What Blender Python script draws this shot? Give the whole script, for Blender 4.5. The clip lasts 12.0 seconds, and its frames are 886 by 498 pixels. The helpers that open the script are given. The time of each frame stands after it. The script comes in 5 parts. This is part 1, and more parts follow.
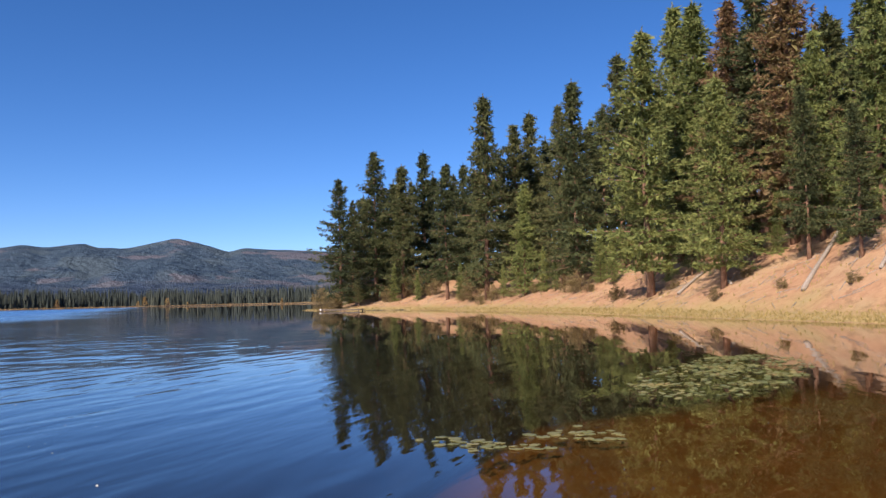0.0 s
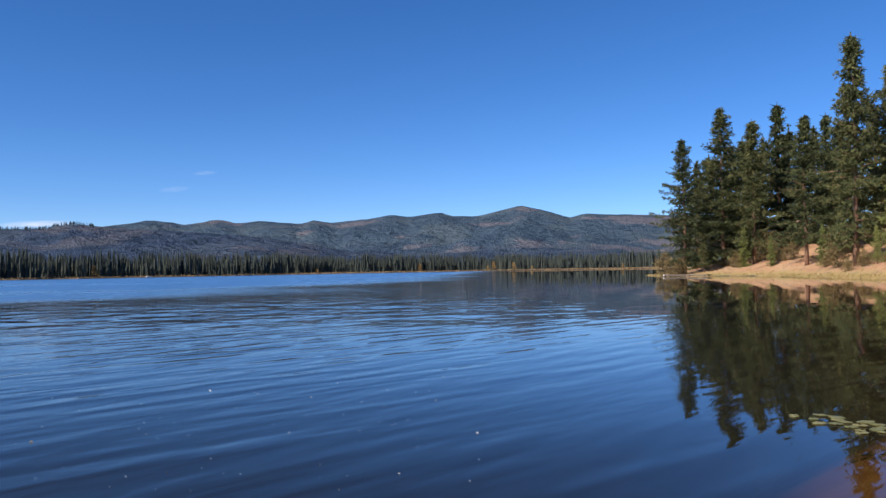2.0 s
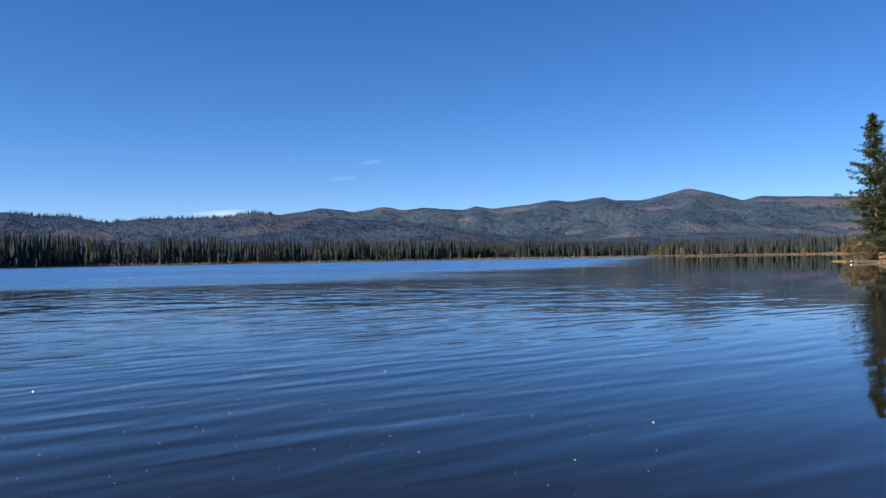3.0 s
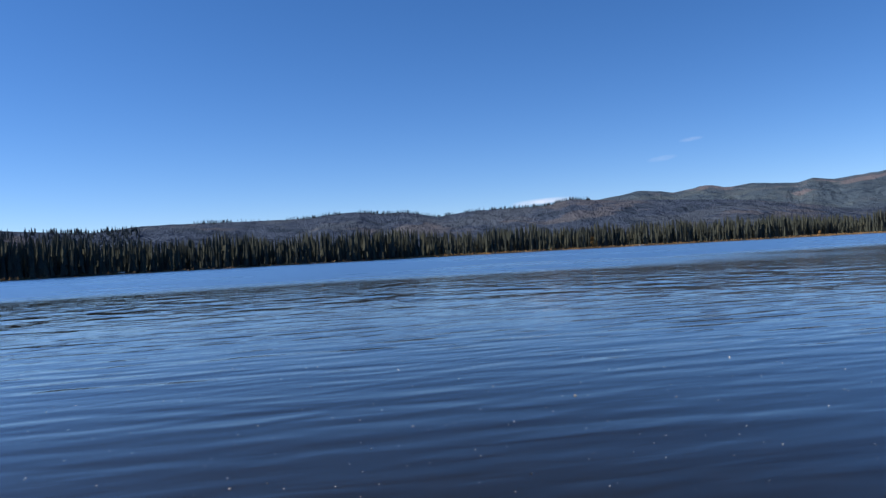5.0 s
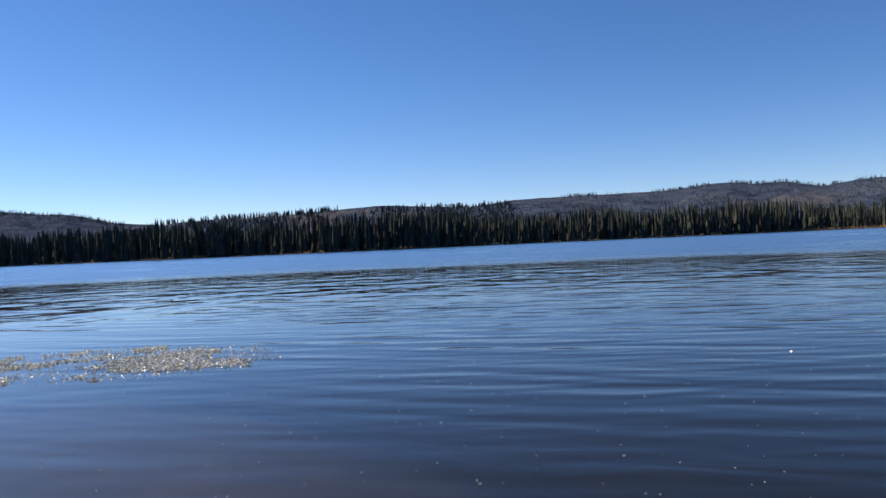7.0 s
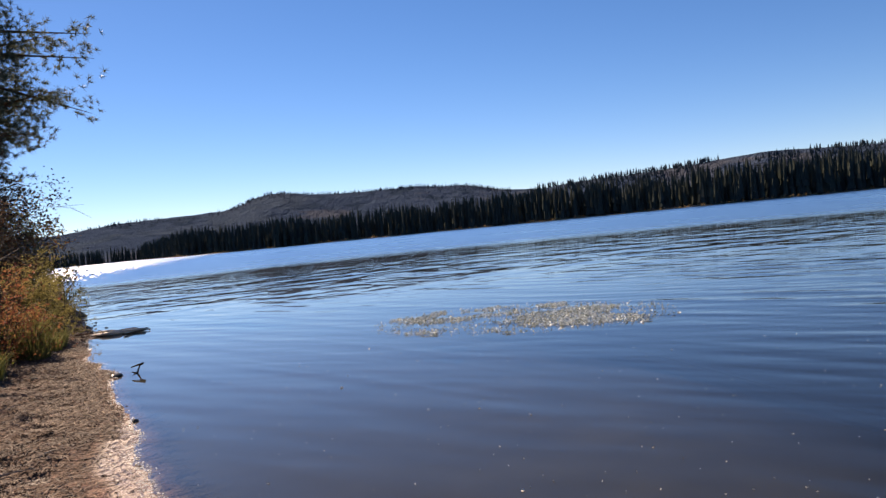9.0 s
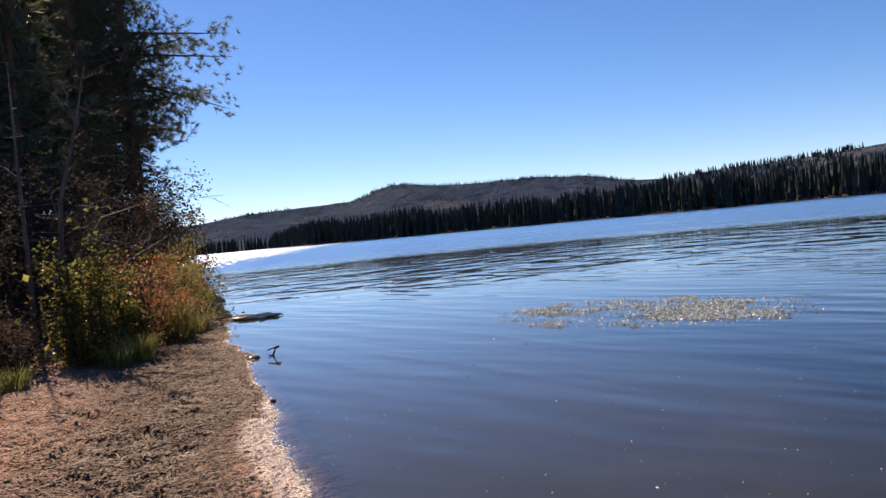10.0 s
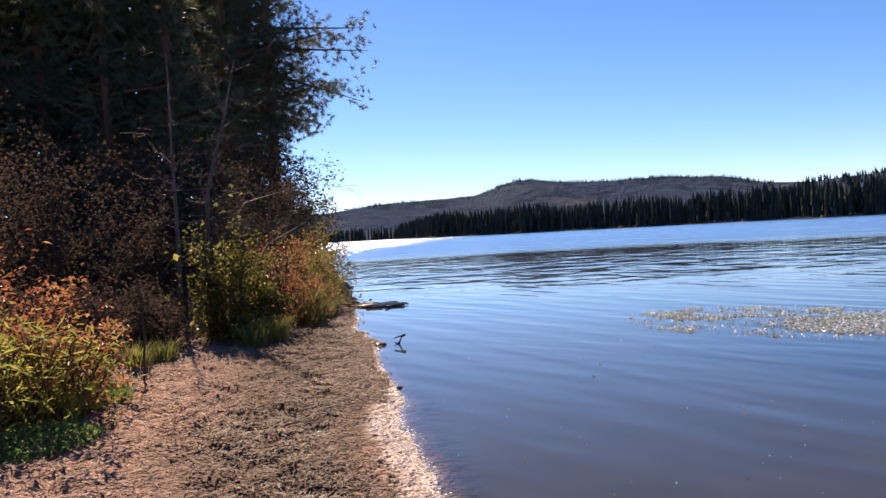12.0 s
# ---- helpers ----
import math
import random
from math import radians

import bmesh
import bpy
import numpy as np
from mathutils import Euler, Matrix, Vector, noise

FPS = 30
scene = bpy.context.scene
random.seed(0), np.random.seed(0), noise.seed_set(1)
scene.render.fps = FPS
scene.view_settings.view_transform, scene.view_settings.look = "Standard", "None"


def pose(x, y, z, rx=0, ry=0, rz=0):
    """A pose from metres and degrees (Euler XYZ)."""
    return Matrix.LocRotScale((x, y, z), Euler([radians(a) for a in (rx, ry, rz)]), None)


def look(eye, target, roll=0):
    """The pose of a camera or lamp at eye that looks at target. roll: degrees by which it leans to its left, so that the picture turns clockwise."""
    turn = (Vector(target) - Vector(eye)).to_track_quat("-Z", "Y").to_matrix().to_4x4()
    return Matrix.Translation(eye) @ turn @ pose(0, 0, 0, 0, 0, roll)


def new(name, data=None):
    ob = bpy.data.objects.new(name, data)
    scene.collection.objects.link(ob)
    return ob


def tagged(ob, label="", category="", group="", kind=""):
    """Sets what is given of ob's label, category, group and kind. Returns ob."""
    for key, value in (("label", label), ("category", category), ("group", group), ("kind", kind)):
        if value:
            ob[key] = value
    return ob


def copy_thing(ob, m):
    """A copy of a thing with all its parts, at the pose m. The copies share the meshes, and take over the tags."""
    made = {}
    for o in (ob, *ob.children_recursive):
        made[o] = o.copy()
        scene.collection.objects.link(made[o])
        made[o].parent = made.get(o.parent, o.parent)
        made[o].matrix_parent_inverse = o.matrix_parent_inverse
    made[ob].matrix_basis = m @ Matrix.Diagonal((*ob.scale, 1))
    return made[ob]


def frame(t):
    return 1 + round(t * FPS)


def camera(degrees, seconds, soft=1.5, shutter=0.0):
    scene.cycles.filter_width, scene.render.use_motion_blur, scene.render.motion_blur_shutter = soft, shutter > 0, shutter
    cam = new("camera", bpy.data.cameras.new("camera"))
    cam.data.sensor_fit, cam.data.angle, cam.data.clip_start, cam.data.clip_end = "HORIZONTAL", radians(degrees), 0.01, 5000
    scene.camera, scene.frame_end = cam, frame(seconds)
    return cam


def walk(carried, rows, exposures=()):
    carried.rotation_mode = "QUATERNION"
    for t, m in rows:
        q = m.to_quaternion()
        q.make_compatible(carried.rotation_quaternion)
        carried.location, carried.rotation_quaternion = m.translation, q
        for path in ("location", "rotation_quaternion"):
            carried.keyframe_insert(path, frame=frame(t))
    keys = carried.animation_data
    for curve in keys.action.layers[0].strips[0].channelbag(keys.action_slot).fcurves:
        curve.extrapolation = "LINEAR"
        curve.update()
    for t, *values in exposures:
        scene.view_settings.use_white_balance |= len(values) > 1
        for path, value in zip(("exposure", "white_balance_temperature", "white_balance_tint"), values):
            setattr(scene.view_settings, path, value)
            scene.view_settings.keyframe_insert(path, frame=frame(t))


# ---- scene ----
# The camera: a standing viewer turns about the body, the lens half a metre before it, 1.6 m above the lake.
LENS = 58.665
REACH, EYE = 0.5, 1.6
TURNS = [  # seconds, yaw to the left, pitch up, roll
    (0.0, 0.00, 3.63, -1.34),
    (0.5, 5.91, 3.36, -1.40),
    (1.0, 11.77, 2.84, -1.11),
    (1.5, 18.14, 2.16, -0.89),
    (2.0, 24.42, 1.57, -0.98),
    (2.5, 30.28, 1.08, -0.94),
    (3.0, 36.13, 0.71, -0.91),
    (5.0, 59.04, 0.41, -3.03),
    (5.5, 65.53, 0.47, -3.61),
    (6.0, 72.54, 0.20, -4.17),
    (6.5, 79.28, -0.20, -4.28),
    (7.0, 85.14, -0.31, -2.52),
    (9.0, 112.32, -1.45, -5.68),
    (9.5, 117.60, -1.39, -5.59),
    (10.0, 121.07, -1.27, -5.37),
    (10.5, 123.73, -1.39, -5.09),
    (11.0, 126.36, -1.42, -4.57),
    (11.5, 128.71, -1.20, -3.53),
    (12.0, 129.97, -0.97, -3.16),
]


def held(yaw, pitch, roll):
    a = radians(yaw)
    eye = Vector((-math.sin(a) * REACH, math.cos(a) * REACH, EYE))
    p = radians(pitch)
    way = Vector((-math.sin(a) * math.cos(p), math.cos(a) * math.cos(p), math.sin(p)))
    return look(eye, eye + way * 10, roll)


cam = camera(LENS, 12.0, soft=1.5)
walk(cam, [(t, held(a, b, c)) for t, a, b, c in TURNS], [(0.0, 0.78, 6050, 24), (2.5, 0.68, 5800, 19), (6.0, 0.73, 6500, 22), (9.5, 0.76, 7250, 25), (12.0, 1.08, 7250, 27)])

# ------------------------------------------------------------------ world and sun
SUN_AZ, SUN_EL = 150.0, 38.0
world = bpy.data.worlds.new("sky")
scene.world = world
world.use_nodes = True
wn = world.node_tree
wn.nodes.clear()
sky = wn.nodes.new("ShaderNodeTexSky")
sky.sky_type, sky.sun_disc = "NISHITA", False
sky.sun_elevation, sky.sun_rotation = radians(SUN_EL), radians(360 - SUN_AZ)
sky.altitude, sky.air_density, sky.dust_density, sky.ozone_density = 3000, 1.0, 0.55, 4.2
back = wn.nodes.new("ShaderNodeBackground")
back.inputs["Strength"].default_value = 0.078
wout = wn.nodes.new("ShaderNodeOutputWorld")
vivid = wn.nodes.new("ShaderNodeHueSaturation")
vivid.inputs["Saturation"].default_value = 1.2
wn.links.new(sky.outputs[0], vivid.inputs["Color"])


def thin_cloud(base, az, el, half_az, half_el, seed, share):
    """A wisp of high cloud: its direction and half size in degrees. Returns the sky's colour with the wisp in it."""
    def op(kind, a, b=0.0):
        n = wn.nodes.new("ShaderNodeMath")
        n.operation, n.use_clamp = kind, False
        for sock, v in zip(n.inputs, (a, b)):
            if isinstance(v, bpy.types.NodeSocket):
                wn.links.new(v, sock)
            else:
                sock.default_value = v
        return n.outputs[0]

    way = wn.nodes.new("ShaderNodeTexCoord").outputs["Generated"]
    xyz = wn.nodes.new("ShaderNodeSeparateXYZ")
    wn.links.new(way, xyz.inputs[0])
    a = op("ARCTAN2", op("MULTIPLY", xyz.outputs[0], -1.0), xyz.outputs[1])
    u = op("DIVIDE", op("SUBTRACT", a, radians(az)), radians(half_az))
    v = op("DIVIDE", op("SUBTRACT", op("ARCSINE", xyz.outputs[2]), op("ADD", radians(el), op("MULTIPLY", u, radians(half_el) * -0.5))), radians(half_el))
    grain = wn.nodes.new("ShaderNodeTexNoise")
    join = wn.nodes.new("ShaderNodeCombineXYZ")
    wn.links.new(op("ADD", op("MULTIPLY", u, 1.6), seed), join.inputs[0])
    wn.links.new(op("MULTIPLY", v, 0.8), join.inputs[1])
    wn.links.new(join.outputs[0], grain.inputs["Vector"])
    grain.inputs["Scale"].default_value, grain.inputs["Detail"].default_value = 1.4, 4
    edge = op("SUBTRACT", 1.0, op("ADD", op("MULTIPLY", u, u), op("MULTIPLY", v, v)))
    near = op("GREATER_THAN", edge, 0.0)
    f = op("MULTIPLY", op("MULTIPLY", op("MAXIMUM", edge, 0.0), near), op("MULTIPLY", grain.outputs["Fac"], share * 1.8))
    mix = wn.nodes.new("ShaderNodeMix")
    mix.data_type = "RGBA"
    wn.links.new(f, mix.inputs[0])
    wn.links.new(base, mix.inputs[6])
    mix.inputs[7].default_value = (6.2, 6.8, 7.4, 1)
    return mix.outputs[2]


SKY_COLOUR = vivid.outputs[0]
for az, el, half_az, half_el, seed, share in ((51.7, 3.45, 2.4, 0.24, 1.0, 0.75), (43.2, 5.9, 1.1, 0.22, 5.0, 0.12), (41.2, 7.05, 0.9, 0.16, 9.0, 0.15)):
    SKY_COLOUR = thin_cloud(SKY_COLOUR, az, el, half_az, half_el, seed, share)
wn.links.new(SKY_COLOUR, back.inputs["Color"])
wn.links.new(back.outputs[0], wout.inputs["Surface"])

sun_lamp = bpy.data.lights.new("sun", "SUN")
sun_lamp.energy, sun_lamp.angle, sun_lamp.color = 5.2, radians(0.53), (1.0, 0.88, 0.66)
sun_ob = new("sun", sun_lamp)
sa, se = radians(SUN_AZ), radians(SUN_EL)
SUN_DIR = Vector((-math.sin(sa) * math.cos(se), math.cos(sa) * math.cos(se), math.sin(se)))
sun_ob.matrix_world = look(SUN_DIR * 100, (0, 0, 0))


# ------------------------------------------------------------------ materials
class Nodes:
    """A small helper to wire a node material."""

    def __init__(self, name):
        self.mat = bpy.data.materials.new(name)
        self.mat.use_nodes = True
        self.tree = self.mat.node_tree
        self.tree.nodes.clear()
        self.out = self.add("ShaderNodeOutputMaterial")

    def add(self, kind, **props):
        n = self.tree.nodes.new(kind)
        for k, v in props.items():
            setattr(n, k, v)
        return n

    def put(self, sock, v):
        if isinstance(v, bpy.types.NodeSocket):
            self.tree.links.new(v, sock)
        elif isinstance(v, (tuple, list)) and len(v) == 3 and sock.type == "RGBA":
            sock.default_value = (*v, 1)
        else:
            sock.default_value = v

    def math(self, op, a, b=0.0, c=0.0, clamp=False):
        n = self.add("ShaderNodeMath", operation=op, use_clamp=clamp)
        for s, v in zip(n.inputs, (a, b, c)):
            self.put(s, v)
        return n.outputs[0]

    def step(self, v, lo, hi):
        n = self.add("ShaderNodeMapRange", interpolation_type="SMOOTHSTEP")
        for s, x in zip(n.inputs, (v, lo, hi, 0.0, 1.0)):
            self.put(s, x)
        return n.outputs[0]

    def mix(self, f, a, b):
        n = self.add("ShaderNodeMix", data_type="RGBA")
        self.put(n.inputs[0], f)
        self.put(n.inputs[6], a)
        self.put(n.inputs[7], b)
        return n.outputs[2]

    def mixf(self, f, a, b):
        n = self.add("ShaderNodeMix", data_type="FLOAT")
        self.put(n.inputs[0], f)
        self.put(n.inputs[2], a)
        self.put(n.inputs[3], b)
        return n.outputs[0]

    def place(self):
        return self.add("ShaderNodeNewGeometry").outputs["Position"]

    def local(self):
        return self.add("ShaderNodeTexCoord").outputs["Object"]

    def mapped(self, v, scale=(1, 1, 1), rot=(0, 0, 0)):
        n = self.add("ShaderNodeMapping")
        self.put(n.inputs["Vector"], v)
        n.inputs["Scale"].default_value = scale
        n.inputs["Rotation"].default_value = [radians(a) for a in rot]
        return n.outputs[0]

    def waves(self, v, toward, crest, length):
        """Coordinates stretched along wave crests: the way they travel (azimuth), crest length and wavelength in metres."""
        n = self.add("ShaderNodeMapping", vector_type="TEXTURE")
        self.put(n.inputs["Vector"], v)
        n.inputs["Scale"].default_value = (crest, length, 1)
        n.inputs["Rotation"].default_value = (0, 0, radians(toward))
        return n.outputs[0]

    def noise(self, v, scale, detail=3, rough=0.55, lac=2.0, dist=0.0):
        n = self.add("ShaderNodeTexNoise")
        self.put(n.inputs["Vector"], v)
        for k, x in (("Scale", scale), ("Detail", detail), ("Roughness", rough), ("Lacunarity", lac), ("Distortion", dist)):
            n.inputs[k].default_value = x
        return n.outputs["Fac"]

    def cells(self, v, scale, what="Distance"):
        n = self.add("ShaderNodeTexVoronoi")
        self.put(n.inputs["Vector"], v)
        n.inputs["Scale"].default_value = scale
        return n.outputs[what]

    def ramp(self, f, *stops):
        n = self.add("ShaderNodeValToRGB")
        self.put(n.inputs[0], f)
        el = n.color_ramp.elements
        while len(el) < len(stops):
            el.new(0.5)
        for e, (p, c) in zip(el, stops):
            e.position, e.color = p, (*c, 1)
        return n.outputs[0]

    def bump(self, h, dist, strength=1.0, normal=None):
        n = self.add("ShaderNodeBump")
        self.put(n.inputs["Height"], h)
        n.inputs["Distance"].default_value = dist
        self.put(n.inputs["Strength"], strength)
        if normal is not None:
            self.put(n.inputs["Normal"], normal)
        return n.outputs[0]

    def bsdf(self, color, rough=0.8, normal=None, metal=0.0, spec=0.3):
        n = self.add("ShaderNodeBsdfPrincipled")
        self.put(n.inputs["Base Color"], color)
        self.put(n.inputs["Roughness"], rough)
        n.inputs["Metallic"].default_value = metal
        self.put(n.inputs["Specular IOR Level"], spec)
        if normal is not None:
            self.put(n.inputs["Normal"], normal)
        return n.outputs[0]

    def blend(self, f, a, b):
        n = self.add("ShaderNodeMixShader")
        self.put(n.inputs[0], f)
        self.put(n.inputs[1], a)
        self.put(n.inputs[2], b)
        return n.outputs[0]

    def done(self, shader):
        self.tree.links.new(shader, self.out.inputs["Surface"])
        return self.mat


def leafy(name, stops, through_light=0.18, rough=0.55, spec=0.25, tint=0.25, grain=0.55):
    """Leaves or needles: the colour differs from leaf to leaf and from plant to plant, and some light comes through."""
    m = Nodes(name)
    isl = m.add("ShaderNodeNewGeometry").outputs["Random Per Island"]
    per = m.add("ShaderNodeObjectInfo").outputs["Random"]
    big = m.noise(m.local(), 0.9, 2)
    f = m.math("ADD", m.math("MULTIPLY", isl, grain), m.math("MULTIPLY", big, 1.15 - grain))
    f = m.math("ADD", f, m.math("MULTIPLY", m.math("SUBTRACT", per, 0.5), tint), clamp=True)
    col = m.ramp(f, *stops)
    lit = m.bsdf(col, rough, spec=spec)
    tr = m.add("ShaderNodeBsdfTranslucent")
    m.put(tr.inputs[0], col)
    return m.done(m.blend(through_light, lit, tr.outputs[0]))


def bark(name, dark, light, scale=7.0):
    m = Nodes(name)
    v = m.mapped(m.local(), (1, 1, 0.22))
    c = m.cells(v, scale)
    n = m.noise(v, scale * 2.5, 4)
    f = m.math("ADD", m.math("MULTIPLY", c, 0.7), m.math("MULTIPLY", n, 0.5), clamp=True)
    col = m.mix(f, dark, light)
    return m.done(m.bsdf(col, 0.9, m.bump(f, 0.03), spec=0.15))


M_NEEDLE = leafy("pine_needles", [(0.05, (0.022, 0.034, 0.020)), (0.5, (0.066, 0.082, 0.036)), (0.95, (0.165, 0.160, 0.060))], spec=0.08, grain=0.26)
M_NEEDLE_LUSH = leafy("fir_needles", [(0.05, (0.038, 0.056, 0.025)), (0.5, (0.150, 0.180, 0.058)), (0.95, (0.285, 0.29, 0.09))], spec=0.08, grain=0.26)
M_NEEDLE_DRY = leafy("dying_needles", [(0.05, (0.07, 0.045, 0.025)), (0.5, (0.19, 0.11, 0.055)), (0.95, (0.18, 0.16, 0.06))])
# needles lightened in place of the sun's veiling glare over these pines
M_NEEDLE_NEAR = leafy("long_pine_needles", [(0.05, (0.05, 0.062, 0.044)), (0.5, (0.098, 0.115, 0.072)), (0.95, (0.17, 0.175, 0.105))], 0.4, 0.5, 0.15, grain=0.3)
# both distant conifer tones are raised and blued, haze mixed into the colour
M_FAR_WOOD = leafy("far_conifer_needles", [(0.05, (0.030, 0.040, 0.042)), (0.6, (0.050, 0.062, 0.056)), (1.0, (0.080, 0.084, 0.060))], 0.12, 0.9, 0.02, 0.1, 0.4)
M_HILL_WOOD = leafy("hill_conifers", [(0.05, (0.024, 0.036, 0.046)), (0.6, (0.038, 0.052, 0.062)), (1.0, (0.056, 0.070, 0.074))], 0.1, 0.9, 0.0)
M_YELLOW = leafy("yellow_autumn_leaves", [(0.1, (0.20, 0.13, 0.05)), (0.6, (0.34, 0.23, 0.09)), (1.0, (0.42, 0.33, 0.15))])
M_BARK = bark("pine_bark", (0.06, 0.035, 0.025), (0.24, 0.14, 0.09))
M_BARK_DARK = bark("dark_bark", (0.03, 0.022, 0.018), (0.11, 0.08, 0.06))
M_DEADWOOD = bark("grey_dead_wood", (0.10, 0.08, 0.065), (0.36, 0.31, 0.255), 12)


def water_material():
    m = Nodes("lake_water")
    p = m.place()
    xyz = m.add("ShaderNodeSeparateXYZ")
    m.put(xyz.inputs[0], p)
    x, y = xyz.outputs[0], xyz.outputs[1]
    r = m.math("SQRT", m.math("ADD", m.math("MULTIPLY", x, x), m.math("MULTIPLY", y, y)))
    # wind-ruffled open water, calm in the lee of the wooded point
    lee = m.math("SUBTRACT", m.math("MULTIPLY", x, -1.0), m.math("MULTIPLY", y, 0.36))
    wob = m.math("MULTIPLY", m.math("SUBTRACT", m.noise(m.mapped(p, (1, 1, 1)), 0.02, 3), 0.5), 60.0)
    wind = m.math("MULTIPLY", m.step(m.math("ADD", lee, wob), 0.0, 45.0), m.step(m.math("ADD", r, m.math("MULTIPLY", wob, 0.35)), 52.0, 74.0))
    open_w = m.step(m.math("ADD", lee, m.math("MULTIPLY", wob, 0.1)), -10.0, 6.0)
    # regular wave trains with finer ripples, flatter along the beach
    def train(toward, length, bend):
        n = m.add("ShaderNodeTexWave", wave_type="BANDS", bands_direction="Y", wave_profile="SIN")
        m.put(n.inputs["Vector"], m.waves(p, toward, 1.0, 1.0))
        for k, v in (("Scale", 0.314 / length), ("Distortion", bend), ("Detail", 1.5), ("Detail Scale", 0.5 * length / 0.314), ("Detail Roughness", 0.5)):
            n.inputs[k].default_value = v
        return n.outputs["Fac"]

    long_a = m.noise(m.waves(p, 64, 3.4, 0.62), 1.0, 1, 0.4, dist=0.3)
    long_b = m.noise(m.waves(p, 88, 2.6, 0.5), 1.0, 1, 0.4, dist=0.3)
    fine = m.noise(m.waves(p, 72, 1.3, 0.26), 1.0, 3, 0.5, dist=0.4)
    patchy = m.step(m.noise(m.waves(p, 70, 7.0, 5.0), 1.0, 2), 0.3, 0.68)
    trains = m.math("ADD", m.math("MULTIPLY", train(68, 0.82, 2.2), 0.62), m.math("MULTIPLY", train(80, 0.47, 2.6), 0.26))
    swell = m.math("ADD", m.math("MULTIPLY", m.math("ADD", long_a, m.math("MULTIPLY", long_b, 0.5)), 0.75), m.math("MULTIPLY", m.math("MULTIPLY", trains, patchy), 0.34))
    quiet = m.step(m.math("SUBTRACT", m.math("MULTIPLY", y, -1.0), m.math("MULTIPLY", x, -0.25)), -4.0, 0.5)
    far_w = m.step(r, 18.0, 34.0)
    amp = m.math("MULTIPLY", m.mixf(open_w, 0.2, m.mixf(quiet, 0.6, 0.3)), m.mixf(far_w, 1.0, 0.25))
    n0 = m.bump(m.noise(m.waves(p, 76, 2.4, 2.4), 1.0, 2, 0.5, dist=0.3), 0.12, m.math("MULTIPLY", m.math("MULTIPLY", far_w, open_w), m.mixf(m.step(r, 36.0, 52.0), 1.0, 0.45)))
    n1 = m.bump(swell, 0.042, amp, n0)
    n2 = m.bump(fine, 0.009, m.math("MULTIPLY", m.mixf(open_w, 0.3, m.mixf(quiet, 0.5, 0.15)), m.mixf(far_w, 1.0, 0.1)), n1)
    # far arm roughened for sun glitter, its speckle stretched to fit the camera's view
    glitter = m.step(m.math("ADD", m.math("SUBTRACT", m.math("MULTIPLY", y, -1.0), m.math("MULTIPLY", x, -0.72)), m.math("MULTIPLY", wob, 0.3)), 4.0, 40.0)
    spark = m.noise(m.waves(p, 136, 0.9, 16.0), 1.0, 3, 0.7)
    # cat's paws vary the ruffled water
    paws = m.noise(m.waves(p, 100, 60.0, 40.0), 1.0, 4, 0.65)
    wind = m.math("MULTIPLY", wind, m.mixf(m.step(paws, 0.32, 0.5), 0.6, 1.0))
    rough = m.mixf(wind, m.mixf(m.math("MULTIPLY", far_w, open_w), 0.012, 0.07), m.mixf(glitter, 0.32, m.math("ADD", 0.34, m.math("MULTIPLY", m.step(spark, 0.51, 0.60), 0.25))))
    gl = m.add("ShaderNodeBsdfGlossy", distribution="BECKMANN")
    m.put(gl.inputs["Roughness"], rough)
    m.put(gl.inputs["Normal"], n2)
    gl.inputs["Color"].default_value = (0.96, 0.97, 1.0, 1)
    tr = m.add("ShaderNodeBsdfTransparent")
    m.put(tr.inputs[0], m.mix(m.step(x, -0.5, -3.5), (0.72, 0.60, 0.40), (0.66, 0.66, 0.62)))
    lw = m.add("ShaderNodeLayerWeight")
    lw.inputs["Blend"].default_value = 0.5
    m.put(lw.inputs["Normal"], n2)
    # darkening put into the gloss: steep water mirrors less crosswise to the sun
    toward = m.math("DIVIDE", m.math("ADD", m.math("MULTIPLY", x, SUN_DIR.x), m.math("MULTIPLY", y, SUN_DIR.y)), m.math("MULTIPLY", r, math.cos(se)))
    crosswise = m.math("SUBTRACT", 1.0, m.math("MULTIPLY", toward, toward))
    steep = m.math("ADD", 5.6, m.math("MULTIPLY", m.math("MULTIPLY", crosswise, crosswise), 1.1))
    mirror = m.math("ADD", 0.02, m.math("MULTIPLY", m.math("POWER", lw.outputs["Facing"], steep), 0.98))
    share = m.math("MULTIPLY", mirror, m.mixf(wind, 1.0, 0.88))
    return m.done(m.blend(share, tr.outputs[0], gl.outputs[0]))


